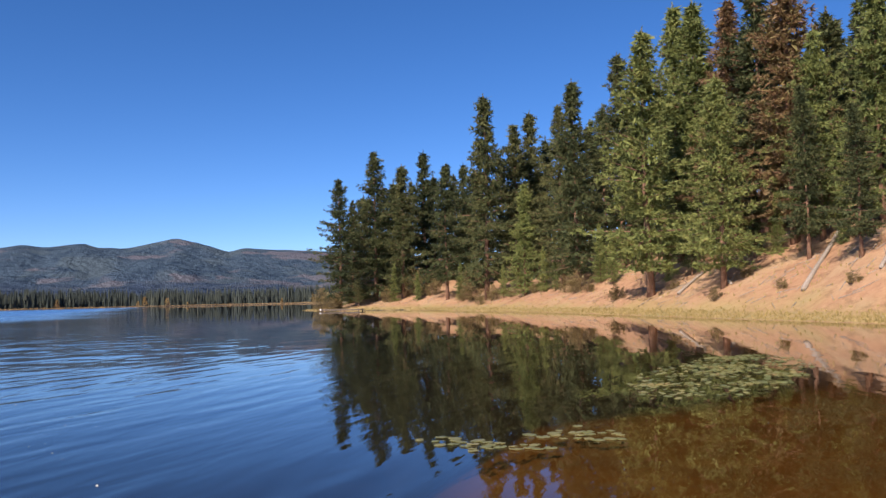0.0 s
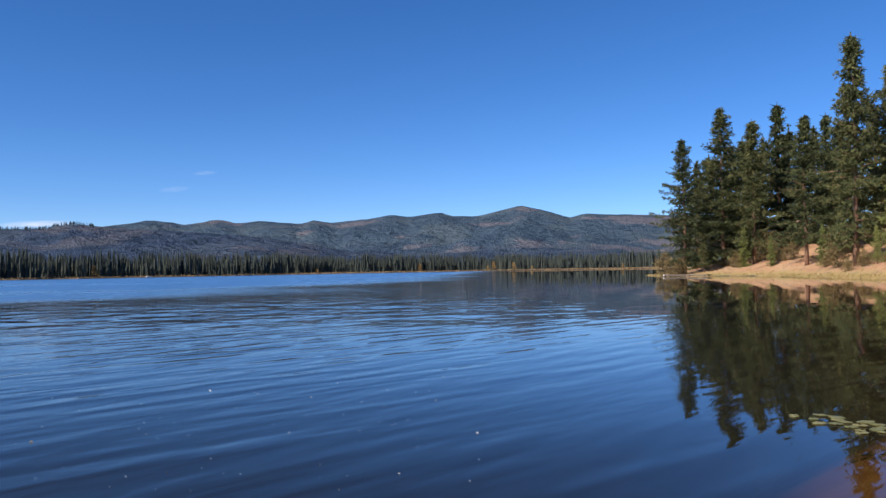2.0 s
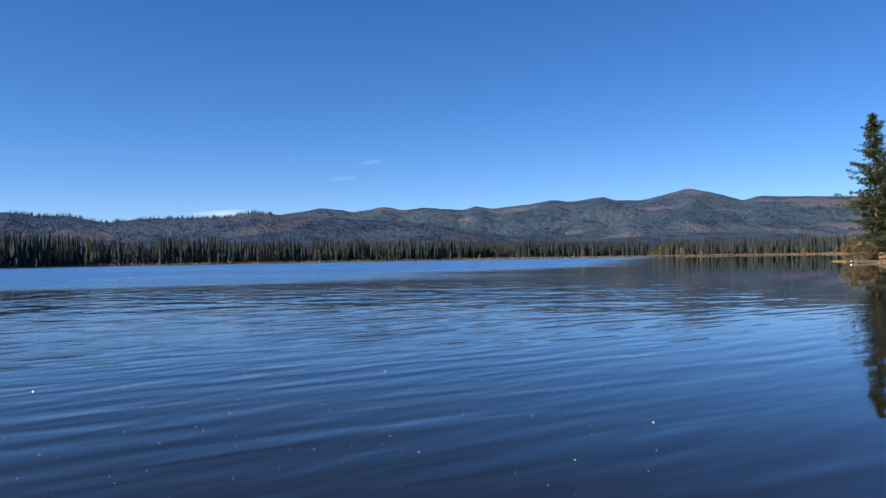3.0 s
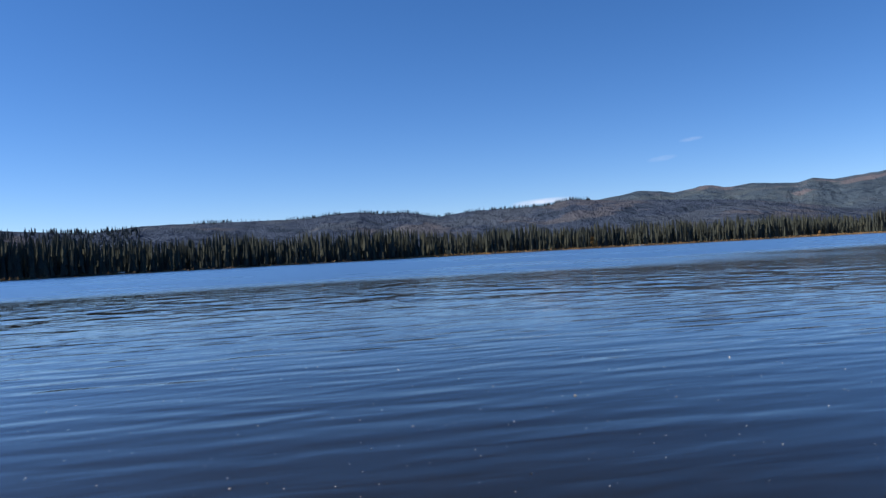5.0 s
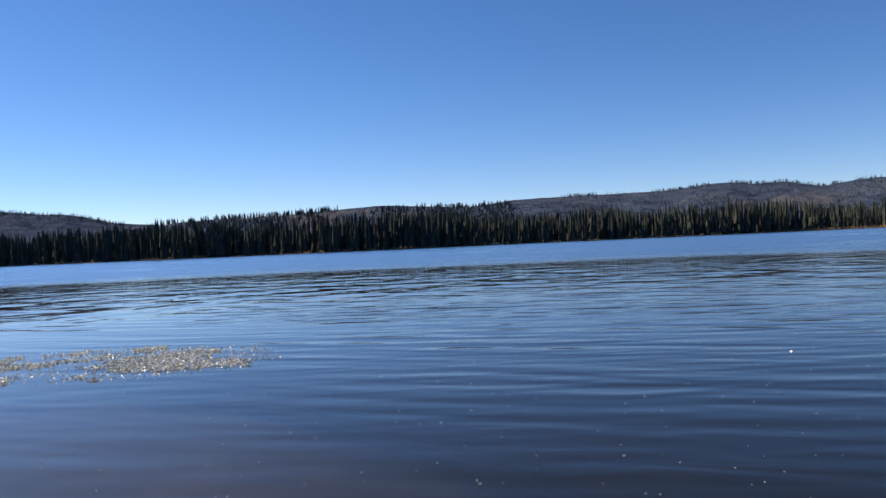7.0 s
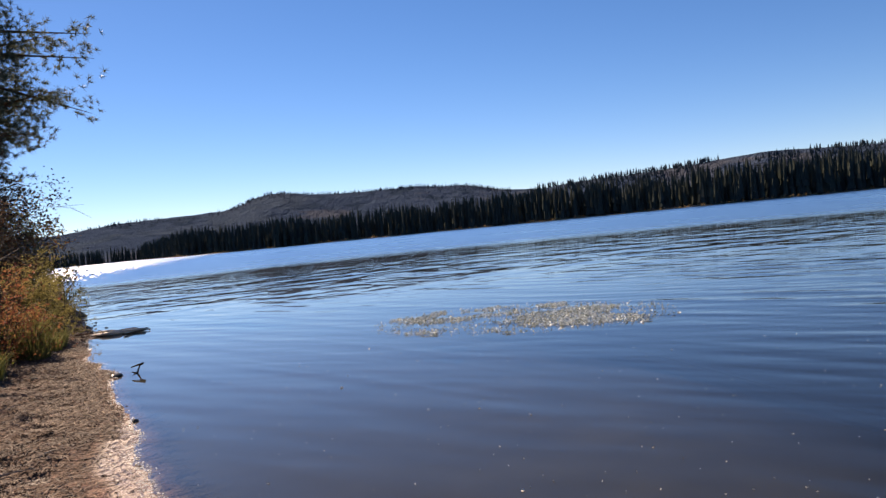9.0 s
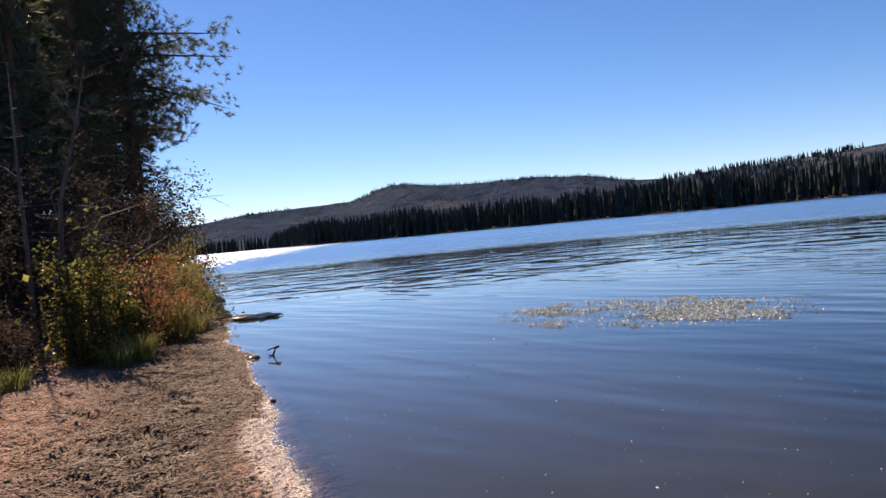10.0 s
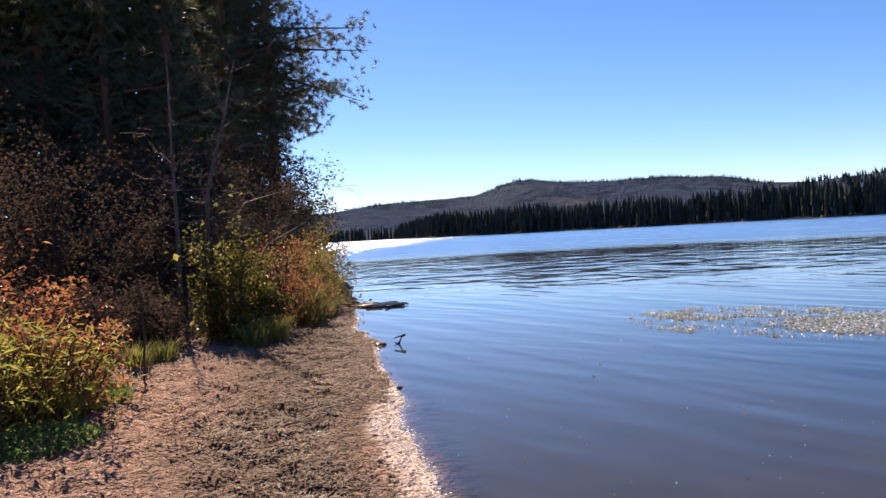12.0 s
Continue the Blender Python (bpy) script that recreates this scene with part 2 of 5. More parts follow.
def ground_material():
    m = Nodes("ground")
    p = m.place()
    at = m.add("ShaderNodeAttribute", attribute_name="zone")
    sep = m.add("ShaderNodeSeparateColor")
    m.put(sep.inputs[0], at.outputs["Color"])
    sand_w, grass_w, wood_w = sep.outputs[0], sep.outputs[1], sep.outputs[2]
    bed_w = at.outputs["Alpha"]
    n_big = m.noise(p, 0.22, 4)
    n_mid = m.noise(p, 2.2, 4)
    n_fine = m.noise(p, 26.0, 4, 0.65)
    grit = m.cells(p, 42.0)
    # dry needle-strewn slope
    slope = m.mix(n_mid, (0.26, 0.14, 0.075), (0.46, 0.28, 0.16))
    slope = m.mix(m.math("MULTIPLY", m.step(n_big, 0.45, 0.7), 0.5), slope, (0.44, 0.33, 0.19))
    slope = m.mix(m.math("MULTIPLY", m.step(m.noise(p, 0.9, 5, 0.7), 0.5, 0.68), 0.7), slope, (0.17, 0.095, 0.055))
    # reddish sand with bark litter
    speck = m.cells(p, 70.0, "Color")
    sc = m.add("ShaderNodeSeparateColor")
    m.put(sc.inputs[0], speck)
    sand = m.mix(n_fine, (0.150, 0.082, 0.066), (0.37, 0.215, 0.165))
    sand = m.mix(m.math("MULTIPLY", m.step(sc.outputs[0], 0.55, 1.0), 0.75), sand, (0.05, 0.032, 0.025))
    sand = m.mix(m.math("MULTIPLY", m.step(sc.outputs[1], 0.7, 1.0), 0.8), sand, (0.48, 0.34, 0.25))
    sand = m.mix(m.math("MULTIPLY", m.step(m.noise(p, 5.5, 5, 0.75), 0.52, 0.64), 0.55), sand, (0.075, 0.042, 0.032))
    # the wrack line: damp bark and straw along the water
    wr = m.add("ShaderNodeAttribute", attribute_name="wrack").outputs["Fac"]
    wr_f = m.math("MULTIPLY", wr, m.step(m.noise(p, 9.0, 5, 0.75), 0.24, 0.52))
    sand = m.mix(m.math("MULTIPLY", wr_f, 0.85), sand, m.mix(n_fine, (0.028, 0.018, 0.013), (0.11, 0.07, 0.048)))
    grass = m.mix(n_mid, (0.25, 0.18, 0.075), (0.42, 0.32, 0.14))
    grass = m.mix(m.step(n_big, 0.5, 0.75), grass, (0.22, 0.21, 0.08))
    # wooded hills: conifer cover with paler cut blocks, distance haze painted into the blues
    tree = m.cells(p, 0.19)
    hill_n = m.noise(p, 0.0042, 5, 0.6)
    cut_n = m.noise(m.mapped(p, (1, 1, 2.2)), 0.0021, 4, 0.6)
    hx = m.add("ShaderNodeSeparateXYZ")
    m.put(hx.inputs[0], p)
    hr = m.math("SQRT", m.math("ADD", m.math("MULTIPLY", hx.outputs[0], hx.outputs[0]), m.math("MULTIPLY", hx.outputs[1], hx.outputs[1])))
    # past about 3 km the colours turn bluer and paler to imitate haze
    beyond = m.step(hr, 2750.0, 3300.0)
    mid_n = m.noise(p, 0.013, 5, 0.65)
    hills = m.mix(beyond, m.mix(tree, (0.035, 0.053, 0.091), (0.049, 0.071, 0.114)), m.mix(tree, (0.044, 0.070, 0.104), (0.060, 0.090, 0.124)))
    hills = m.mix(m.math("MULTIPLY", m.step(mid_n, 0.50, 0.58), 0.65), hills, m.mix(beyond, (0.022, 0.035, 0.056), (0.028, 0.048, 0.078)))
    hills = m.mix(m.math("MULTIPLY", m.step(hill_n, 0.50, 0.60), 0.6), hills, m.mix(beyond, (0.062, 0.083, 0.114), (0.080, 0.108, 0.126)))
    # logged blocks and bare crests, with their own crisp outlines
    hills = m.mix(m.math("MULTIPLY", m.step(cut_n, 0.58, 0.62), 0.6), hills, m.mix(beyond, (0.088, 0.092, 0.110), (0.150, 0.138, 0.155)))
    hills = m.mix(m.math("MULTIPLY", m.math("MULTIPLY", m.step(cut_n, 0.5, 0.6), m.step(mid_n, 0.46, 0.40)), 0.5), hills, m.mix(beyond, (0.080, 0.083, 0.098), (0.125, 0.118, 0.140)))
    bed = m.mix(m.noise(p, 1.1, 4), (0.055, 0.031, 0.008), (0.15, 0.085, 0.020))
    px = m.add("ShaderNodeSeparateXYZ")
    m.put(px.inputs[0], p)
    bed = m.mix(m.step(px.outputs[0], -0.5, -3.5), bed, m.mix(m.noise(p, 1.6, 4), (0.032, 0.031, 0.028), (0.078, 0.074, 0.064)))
    # bed colour darkens with depth, standing in for light lost in the water
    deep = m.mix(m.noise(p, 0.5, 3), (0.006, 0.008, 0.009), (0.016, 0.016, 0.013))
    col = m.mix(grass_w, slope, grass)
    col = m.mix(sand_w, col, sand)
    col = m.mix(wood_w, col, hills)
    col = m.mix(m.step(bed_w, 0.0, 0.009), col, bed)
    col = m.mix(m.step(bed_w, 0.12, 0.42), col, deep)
    near_h = m.math("ADD", m.math("MULTIPLY", n_fine, 0.7), m.math("MULTIPLY", grit, 0.5))
    lumps = m.math("MULTIPLY", m.noise(p, 6.5, 3, 0.55), sand_w)
    n0 = m.bump(m.math("ADD", lumps, m.math("MULTIPLY", m.noise(p, 19.0, 3), m.math("MULTIPLY", sand_w, 0.35))), 0.16, m.step(bed_w, 0.02, 0.0))
    rugged = m.math("MULTIPLY", m.math("SUBTRACT", 1.0, sand_w), m.math("ADD", m.noise(p, 1.1, 5, 0.7), m.math("MULTIPLY", m.noise(p, 4.5, 3), 0.35)))
    n0 = m.bump(rugged, 0.22, m.math("SUBTRACT", 1.0, wood_w), n0)
    n1 = m.bump(near_h, 0.02, m.math("MULTIPLY", m.math("SUBTRACT", 1.0, wood_w), m.step(bed_w, 0.02, 0.0)), n0)
    n2 = m.bump(m.math("ADD", m.math("MULTIPLY", tree, 0.3), m.math("MULTIPLY", m.noise(p, 0.022, 5, 0.6), 2.2)), 16.0, wood_w, n1)
    zz = m.add("ShaderNodeSeparateXYZ")
    m.put(zz.inputs[0], p)
    wet = m.math("MULTIPLY", m.math("MULTIPLY", m.step(zz.outputs[2], 0.026, 0.014), m.step(zz.outputs[2], -0.008, -0.001)), m.math("MULTIPLY", sand_w, m.step(zz.outputs[1], -6.6, -5.9)))
    col = m.mix(m.math("MULTIPLY", wet, 0.5), col, m.mix(m.step(m.math("ADD", zz.outputs[1], m.math("MULTIPLY", n_mid, 0.6)), -4.5, -3.9), (0.16, 0.105, 0.082), (0.29, 0.205, 0.168)))
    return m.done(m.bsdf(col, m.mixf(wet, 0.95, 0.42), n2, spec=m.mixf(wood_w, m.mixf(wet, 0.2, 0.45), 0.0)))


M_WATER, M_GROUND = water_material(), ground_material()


# ------------------------------------------------------------------ mesh helpers
def mesh_of(name, verts, faces, *mats):
    me = bpy.data.meshes.new(name)
    me.from_pydata(verts, [], faces)
    for mt in mats:
        me.materials.append(mt)
    me.update()
    return me


def part(name, me, parent=None, label=""):
    ob = new(name, me)
    if parent is not None:
        ob.parent = parent
    return tagged(ob, label) if label else ob


class Build:
    """Collects vertices and faces of one mesh."""

    def __init__(self):
        self.v, self.f = [], []

    def add(self, verts, faces):
        o = len(self.v)
        self.v.extend(verts)
        self.f.extend([tuple(i + o for i in q) for q in faces])

    def tube(self, pts, radii, sides=6, cap=True):
        rings = []
        for i, (c, rad) in enumerate(zip(pts, radii)):
            c = Vector(c)
            a = Vector(pts[max(i - 1, 0)])
            b = Vector(pts[min(i + 1, len(pts) - 1)])
            d = (b - a).normalized()
            u = d.orthogonal().normalized()
            w = d.cross(u)
            rings.append([tuple(c + (u * math.cos(t) + w * math.sin(t)) * rad) for t in [2 * math.pi * k / sides for k in range(sides)]])
        verts = [q for ring in rings for q in ring]
        faces = []
        for i in range(len(pts) - 1):
            for k in range(sides):
                a, b = i * sides + k, i * sides + (k + 1) % sides
                faces.append((a, b, b + sides, a + sides))
        if cap:
            faces.append(tuple(reversed(range(sides))))
            faces.append(tuple(range((len(pts) - 1) * sides, len(pts) * sides)))
        self.add(verts, faces)

    def mesh(self, name, *mats, smooth=False):
        me = mesh_of(name, self.v, self.f, *mats)
        if smooth:
            me.polygons.foreach_set("use_smooth", [True] * len(me.polygons))
        return me


def vnoise(x, y, seed=0):
    """Smooth value noise in 0..1 over arrays."""
    xi, yi = np.floor(x), np.floor(y)
    fx, fy = x - xi, y - yi
    fx, fy = fx * fx * (3 - 2 * fx), fy * fy * (3 - 2 * fy)

    def lat(a, b):
        s = np.sin(a * 127.1 + b * 311.7 + seed * 74.7) * 43758.5453
        return s - np.floor(s)

    a = lat(xi, yi) * (1 - fx) + lat(xi + 1, yi) * fx
    b = lat(xi, yi + 1) * (1 - fx) + lat(xi + 1, yi + 1) * fx
    return a * (1 - fy) + b * fy


def fbm(x, y, seed=0, octaves=4):
    t, amp, tot = 0.0, 1.0, 0.0
    for o in range(octaves):
        t = t + amp * vnoise(x * 2**o + o * 17.3, y * 2**o - o * 9.1, seed + o)
        tot += amp
        amp *= 0.5
    return t / tot


def sstep(v, lo, hi):
    t = np.clip((v - lo) / (hi - lo), 0, 1)
    return t * t * (3 - 2 * t)


# ------------------------------------------------------------------ the land: lake outline and heights
def polar(az, r):
    return (-math.sin(radians(az)) * r, math.cos(radians(az)) * r)


BEACH_SIDE = [polar(142, 800), polar(141, 300), polar(139.5, 120), (-36.4, -40.3), (-22.2, -24.1), (-20.0, -21.2), (-16.9, -17.9), (-14.9, -15.6), (-13.9, -14.2), (-13.1, -13.7), (-11.1, -11.7),
              (-10.1, -10.5), (-9.4, -9.55), (-8.95, -8.8), (-8.65, -8.6), (-8.0, -8.0), (-7.25, -7.15), (-6.6, -6.4), (-5.8, -5.5), (-5.2, -4.95), (-4.7, -4.3), (-4.25, -3.8), (-3.95, -3.45),
              (0.0, 0.9), (4, 4.6), (9, 7.6), (15, 12), (20, 18), (22.5, 26)]
POINT_SIDE = [(20, 36.3), (19, 40.7), (17.3, 47.8), (14, 63.3), (11.6, 76.8), (4.4, 98.4), (-6, 126), (-12.7, 130.6), (-19.5, 131), (-28, 156), (-20, 190), (20, 245), (120, 330)]
FAR_SIDE = [polar(a, r) for a, r in ((8, 900), (11, 1080), (20, 1060), (30, 930), (40, 790), (50, 720), (62, 640), (77, 560), (90, 490), (103, 520), (113, 580),
                                     (120, 610), (128, 680), (131, 740), (132.4, 1000), (133.5, 1350), (139, 1300), (141.6, 1000))]
LAKE = np.array(BEACH_SIDE + POINT_SIDE + FAR_SIDE)


def shore_distance(x, y):
    """Metres from the waterline: positive on land, negative in the lake."""
    best = np.full(x.shape, 1e9)
    inside = np.zeros(x.shape, bool)
    for (ax, ay), (bx, by) in zip(LAKE, np.roll(LAKE, -1, 0)):
        dx, dy = bx - ax, by - ay
        t = np.clip(((x - ax) * dx + (y - ay) * dy) / (dx * dx + dy * dy), 0, 1)
        best = np.minimum(best, np.hypot(x - ax - t * dx, y - ay - t * dy))
        if dy != 0:
            hit = ((ay > y) != (by > y)) & (x < (bx - ax) * (y - ay) / dy + ax)
            inside ^= hit
    d = np.where(inside, -best, best)
    # small scallops in the sand by the viewer
    near = (np.hypot(x, y) < 40) & (np.abs(d) < 3)
    return d + np.where(near, (fbm(x * 1.3, y * 1.3, 33, 3) - 0.5) * 0.22, 0.0)


# ridges: crest distance, width of the front slope, then azimuth and skyline height in degrees
RIDGES = [
    (4300, 2100, (-180, 0, 5, 9.5, 12.8, 14.2, 15.2, 17, 18.7, 20.1, 21.9, 23.7, 24.6, 26.9, 28.1, 29.9, 32.4, 33.8, 34.6, 36.1, 37.5, 39.1, 40.2, 41.5, 42.7, 43.5, 44.8, 46.8, 52, 60, 70),
     (2.0, 2.0, 3.2, 3.45, 3.6, 3.72, 3.42, 4.0, 4.37, 4.1, 3.69, 3.72, 4.0, 3.73, 3.88, 3.6, 3.36, 3.55, 3.28, 3.38, 3.5, 3.34, 3.63, 3.4, 3.23, 3.42, 3.54, 3.2, 2.6, 1.8, 1.0)),
    (2700, 1300, (0, 10, 20, 28, 31, 34, 38, 44, 47.5, 49.6, 51.5, 55, 57, 59.2, 60.3, 61.6, 63.5, 65.3, 67.2, 68.8, 74.5, 79.6, 84, 92, 100),
     (0.7, 0.6, 0.7, 0.9, 1.3, 1.9, 2.5, 2.9, 3.1, 3.3, 2.95, 2.88, 2.84, 2.56, 2.75, 3.02, 2.98, 3.2, 3.06, 2.85, 2.85, 2.8, 2.3, 1.6, 0.8)),
    (1450, 600, (68, 76, 80, 84, 87, 89.5, 92, 95, 98, 100.7, 104, 107.6, 112),
     (1.2, 2.2, 2.55, 2.55, 2.75, 2.9, 2.75, 2.55, 2.4, 2.38, 2.2, 1.7, 0.9)),
    (2600, 1000, (98, 104, 107.6, 109, 110.6, 112, 113.7, 115.4, 118.6, 121, 122.6, 124.2, 125.4, 126.2, 127.4, 131.2, 134.6, 138, 145, 180),
     (1.6, 2.0, 2.25, 2.6, 2.95, 2.95, 3.17, 3.15, 3.14, 3.25, 3.48, 3.58, 3.35, 2.98, 2.66, 2.52, 2.4, 1.95, 1.9, 2.0)),
]


def height(x, y):
    x, y = np.asarray(x, float), np.asarray(y, float)
    s = shore_distance(x, y)
    r = np.hypot(x, y)
    az = np.degrees(np.arctan2(-x, y))
    land = np.maximum(s, 0)
    wet = np.maximum(-s, 0)
    # low beach by the viewer
    zb = 0.085 * np.minimum(land, 4.5) + 0.03 * np.clip(land - 4.5, 0, 60)
    relief = (fbm(x * 2.6, y * 2.6, 3) - 0.5) * 0.07 + (fbm(x * 9, y * 9, 7, 3) - 0.5) * 0.05 - 0.055 * sstep(fbm(x * 4.5, y * 4.5, 8, 3), 0.52, 0.68)
    zb = zb + relief * sstep(land, 0.25, 1.0) * sstep(-r, -30, -20)
    # steep bank of the wooded point
    k = np.interp(az, (-30, -24, -12, 0, 8), (0.66, 0.56, 0.43, 0.27, 0.17))
    up = np.maximum(land - 3.5 - 1.5 * fbm(x * 0.1, y * 0.1, 5), 0)
    zp = 0.09 * np.minimum(land, 4) + 20 * (1 - np.exp(-k * up / 20)) + (fbm(x * 0.25, y * 0.25, 9) - 0.5) * 0.9 * sstep(land, 3, 8)
    wp = sstep(az, -95, -60) * sstep(-az, -16, -12.5) * sstep(r, 18, 32) * sstep(-r, -420, -300)
    # low far shore
    zf = 0.5 * (1 - np.exp(-land / 5)) + 0.008 * land + (fbm(x * 0.02, y * 0.02, 2) - 0.5) * 0.5 * sstep(land, 5, 40)
    wb = sstep(-r, -150, -60)
    z = zb * wb + zf * (1 - wb)
    z = z * (1 - wp) + zp * wp
    ridge = np.zeros_like(x)
    for n, (crest, front, azs, els) in enumerate(RIDGES):
        el = -0.13 + np.interp(az, azs, els, left=0.0 if azs[0] > -179 else els[0], right=0.0 if azs[-1] < 179 else els[-1])
        top = np.tan(np.radians(el)) * crest + EYE
        bend = (fbm(az * 0.22, r * 0.0006, 20 + n) - 0.5) * front * 0.35 * sstep(np.abs(r - crest), 0, front)
        u = (r - crest + bend) / front
        shape = np.where(u < 0, sstep(u, -1, 0.12) / sstep(np.float64(0), -1, 0.12), 1 - 0.35 * np.minimum(u, 2))
        folds = np.abs(2 * fbm(x * 0.0026, y * 0.0026, 30 + n) - 1) * 1.6
        spur = 1 - (0.34 * (1 - np.minimum(folds, 1)) + 0.25 * (fbm(x * 0.009, y * 0.009, 35 + n) - 0.3)) * sstep(np.abs(u), 0.02, 0.4)
        bumpy = (fbm(az * 2.2, r * 0.01, 40 + n) - 0.5) * top * 0.03
        ridge = np.maximum(ridge, top * shape * spur + bumpy * sstep(shape, 0.2, 0.6))
    z = z + ridge * sstep(land, 5, 300)
    kb = np.interp(az, (-60, -6, 16, 62, 80, 100), (0.3, 0.36, 4.2, 3.6, 2.2, 1.4))
    bed = -np.minimum((0.055 * wet + 0.0012 * wet * wet) * kb + 0.14 * np.maximum(wet - 6.5, 0), 6.0) + (fbm(x * 1.3, y * 1.3, 11) - 0.5) * 0.05 * sstep(wet, 0.5, 2)
    return np.where(s > 0, np.maximum(z, 0.004), bed)


def height_at(x, y):
    return float(height(np.array([x]), np.array([y]))[0])


def ground():
    az = np.concatenate([np.arange(-180, -36, 2.4), np.arange(-36, 66, 0.42), np.arange(66, 122, 0.6), np.arange(122, 166, 0.28), np.arange(166, 180, 1.4)])
    rad = [0.25]
    while rad[-1] < 4950:
        q = rad[-1]
        rad.append(q * (1.02 if q < 3.5 else 1.012 if q < 15 else 1.024 if q < 180 else 1.034) + 0.006)
    rad = np.array(rad)
    na, nr = len(az), len(rad)
    A, R = np.meshgrid(np.radians(az), rad, indexing="ij")
    X, Y = -np.sin(A) * R, np.cos(A) * R
    Z = height(X.ravel(), Y.ravel())
    x, y, s = X.ravel(), Y.ravel(), shore_distance(X.ravel(), Y.ravel())
    verts = np.stack([x, y, Z], 1)
    verts = np.vstack([verts, [[0, 0, height_at(0, 0)]]])
    i, j = np.meshgrid(np.arange(na), np.arange(nr - 1), indexing="ij")
    i2 = (i + 1) % na
    quads = np.stack([i * nr + j, i * nr + j + 1, i2 * nr + j + 1, i2 * nr + j], -1).reshape(-1, 4)
    c = len(verts) - 1
    faces = quads.tolist() + [(c, k * nr, ((k + 1) % na) * nr) for k in range(na)]
    me = mesh_of("ground", verts.tolist(), faces, M_GROUND)
    me.polygons.foreach_set("use_smooth", [True] * len(me.polygons))
    r, azd = np.hypot(x, y), np.degrees(np.arctan2(-x, y))
    jit = (fbm(x * 0.3, y * 0.3, 50) - 0.5)
    sand = sstep(-r, -70, -40) * (1 - sstep(s, 60, 90)) * (1 - sstep(-azd, -20, 30) * sstep(r, 18, 30))
    grass = sstep(-(s + jit * 4), -6.5, -3.5) * sstep(r, 30, 38) * sstep(-r, -500, -300)
    meadow = sstep(r, 400, 500) * sstep(-s, -110, -70) * sstep(-azd, -64, -58)
    grass = np.maximum(grass, meadow * 0.7) * (s > 0)
    # past azimuth 63 the wood tone meets the water, painting the bank's shadow
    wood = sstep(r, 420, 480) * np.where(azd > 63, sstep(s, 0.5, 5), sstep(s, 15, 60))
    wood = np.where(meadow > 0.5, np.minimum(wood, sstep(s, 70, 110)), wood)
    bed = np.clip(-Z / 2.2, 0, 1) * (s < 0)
    zone = np.zeros((len(verts), 4), np.float32)
    zone[:-1] = np.stack([sand, grass, wood, bed], 1)
    zone[-1] = (1, 0, 0, 0)
    att = me.attributes.new("zone", "FLOAT_COLOR", "POINT")
    att.data.foreach_set("color", zone.ravel())
    ash = s - 0.1 * np.sin(x * 1.7 + y)
    inner = np.interp(y, (-6.6, -5.8, -4.4, -3.5), (0.04, 0.14, 0.20, 0.22))
    wrack = sstep(ash, inner, inner + 0.25) * (1 - sstep(ash, 1.2, 2.1) * 0.92) * sstep(-s, -4.2, -3.0) * (azd > 90) * (r < 40)
    wa = me.attributes.new("wrack", "FLOAT", "POINT")
    wa.data.foreach_set("value", np.append(wrack, 0).astype(np.float32))
    ob = new("ground", me)
    return tagged(ob, "reddish sand beach, dry needle-strewn banks and wooded hills", "ground", kind="structure")


ground()


def lake():
    n, rad = 180, [2, 8, 30, 120, 500, 1900]
    verts = [(0, 0, 0)] + [(math.cos(2 * math.pi * k / n) * q, math.sin(2 * math.pi * k / n) * q, 0) for q in rad for k in range(n)]
    faces = [(0, 1 + k, 1 + (k + 1) % n) for k in range(n)]
    for j in range(len(rad) - 1):
        for k in range(n):
            a, b = 1 + j * n + k, 1 + j * n + (k + 1) % n
            faces.append((a, a + n, b + n, b))
    ob = new("water", mesh_of("water", verts, faces, M_WATER))
    return tagged(ob, "calm clear blue lake water with low ripples", "lake", kind="structure")


lake()


# ------------------------------------------------------------------ conifers
def blades(rng, centre, axis, count, length, width, spread):
    """A tuft: thin pointed needle sprays that fan out round an axis. Returns vertices and faces."""
    v, f = [], []
    for _ in range(count):
        d = (axis + Vector((rng.gauss(0, spread), rng.gauss(0, spread), rng.gauss(0, spread * 0.8)))).normalized()
        side = d.cross(Vector((rng.gauss(0, 1), rng.gauss(0, 1), rng.gauss(0, 1)))).normalized() * width * rng.uniform(0.7, 1.2)
        ln = length * rng.uniform(0.65, 1.2)
        o = len(v)
        v += [tuple(centre - side), tuple(centre + side), tuple(centre + d * ln)]
        f.append((o, o + 1, o + 2))
    return v, f


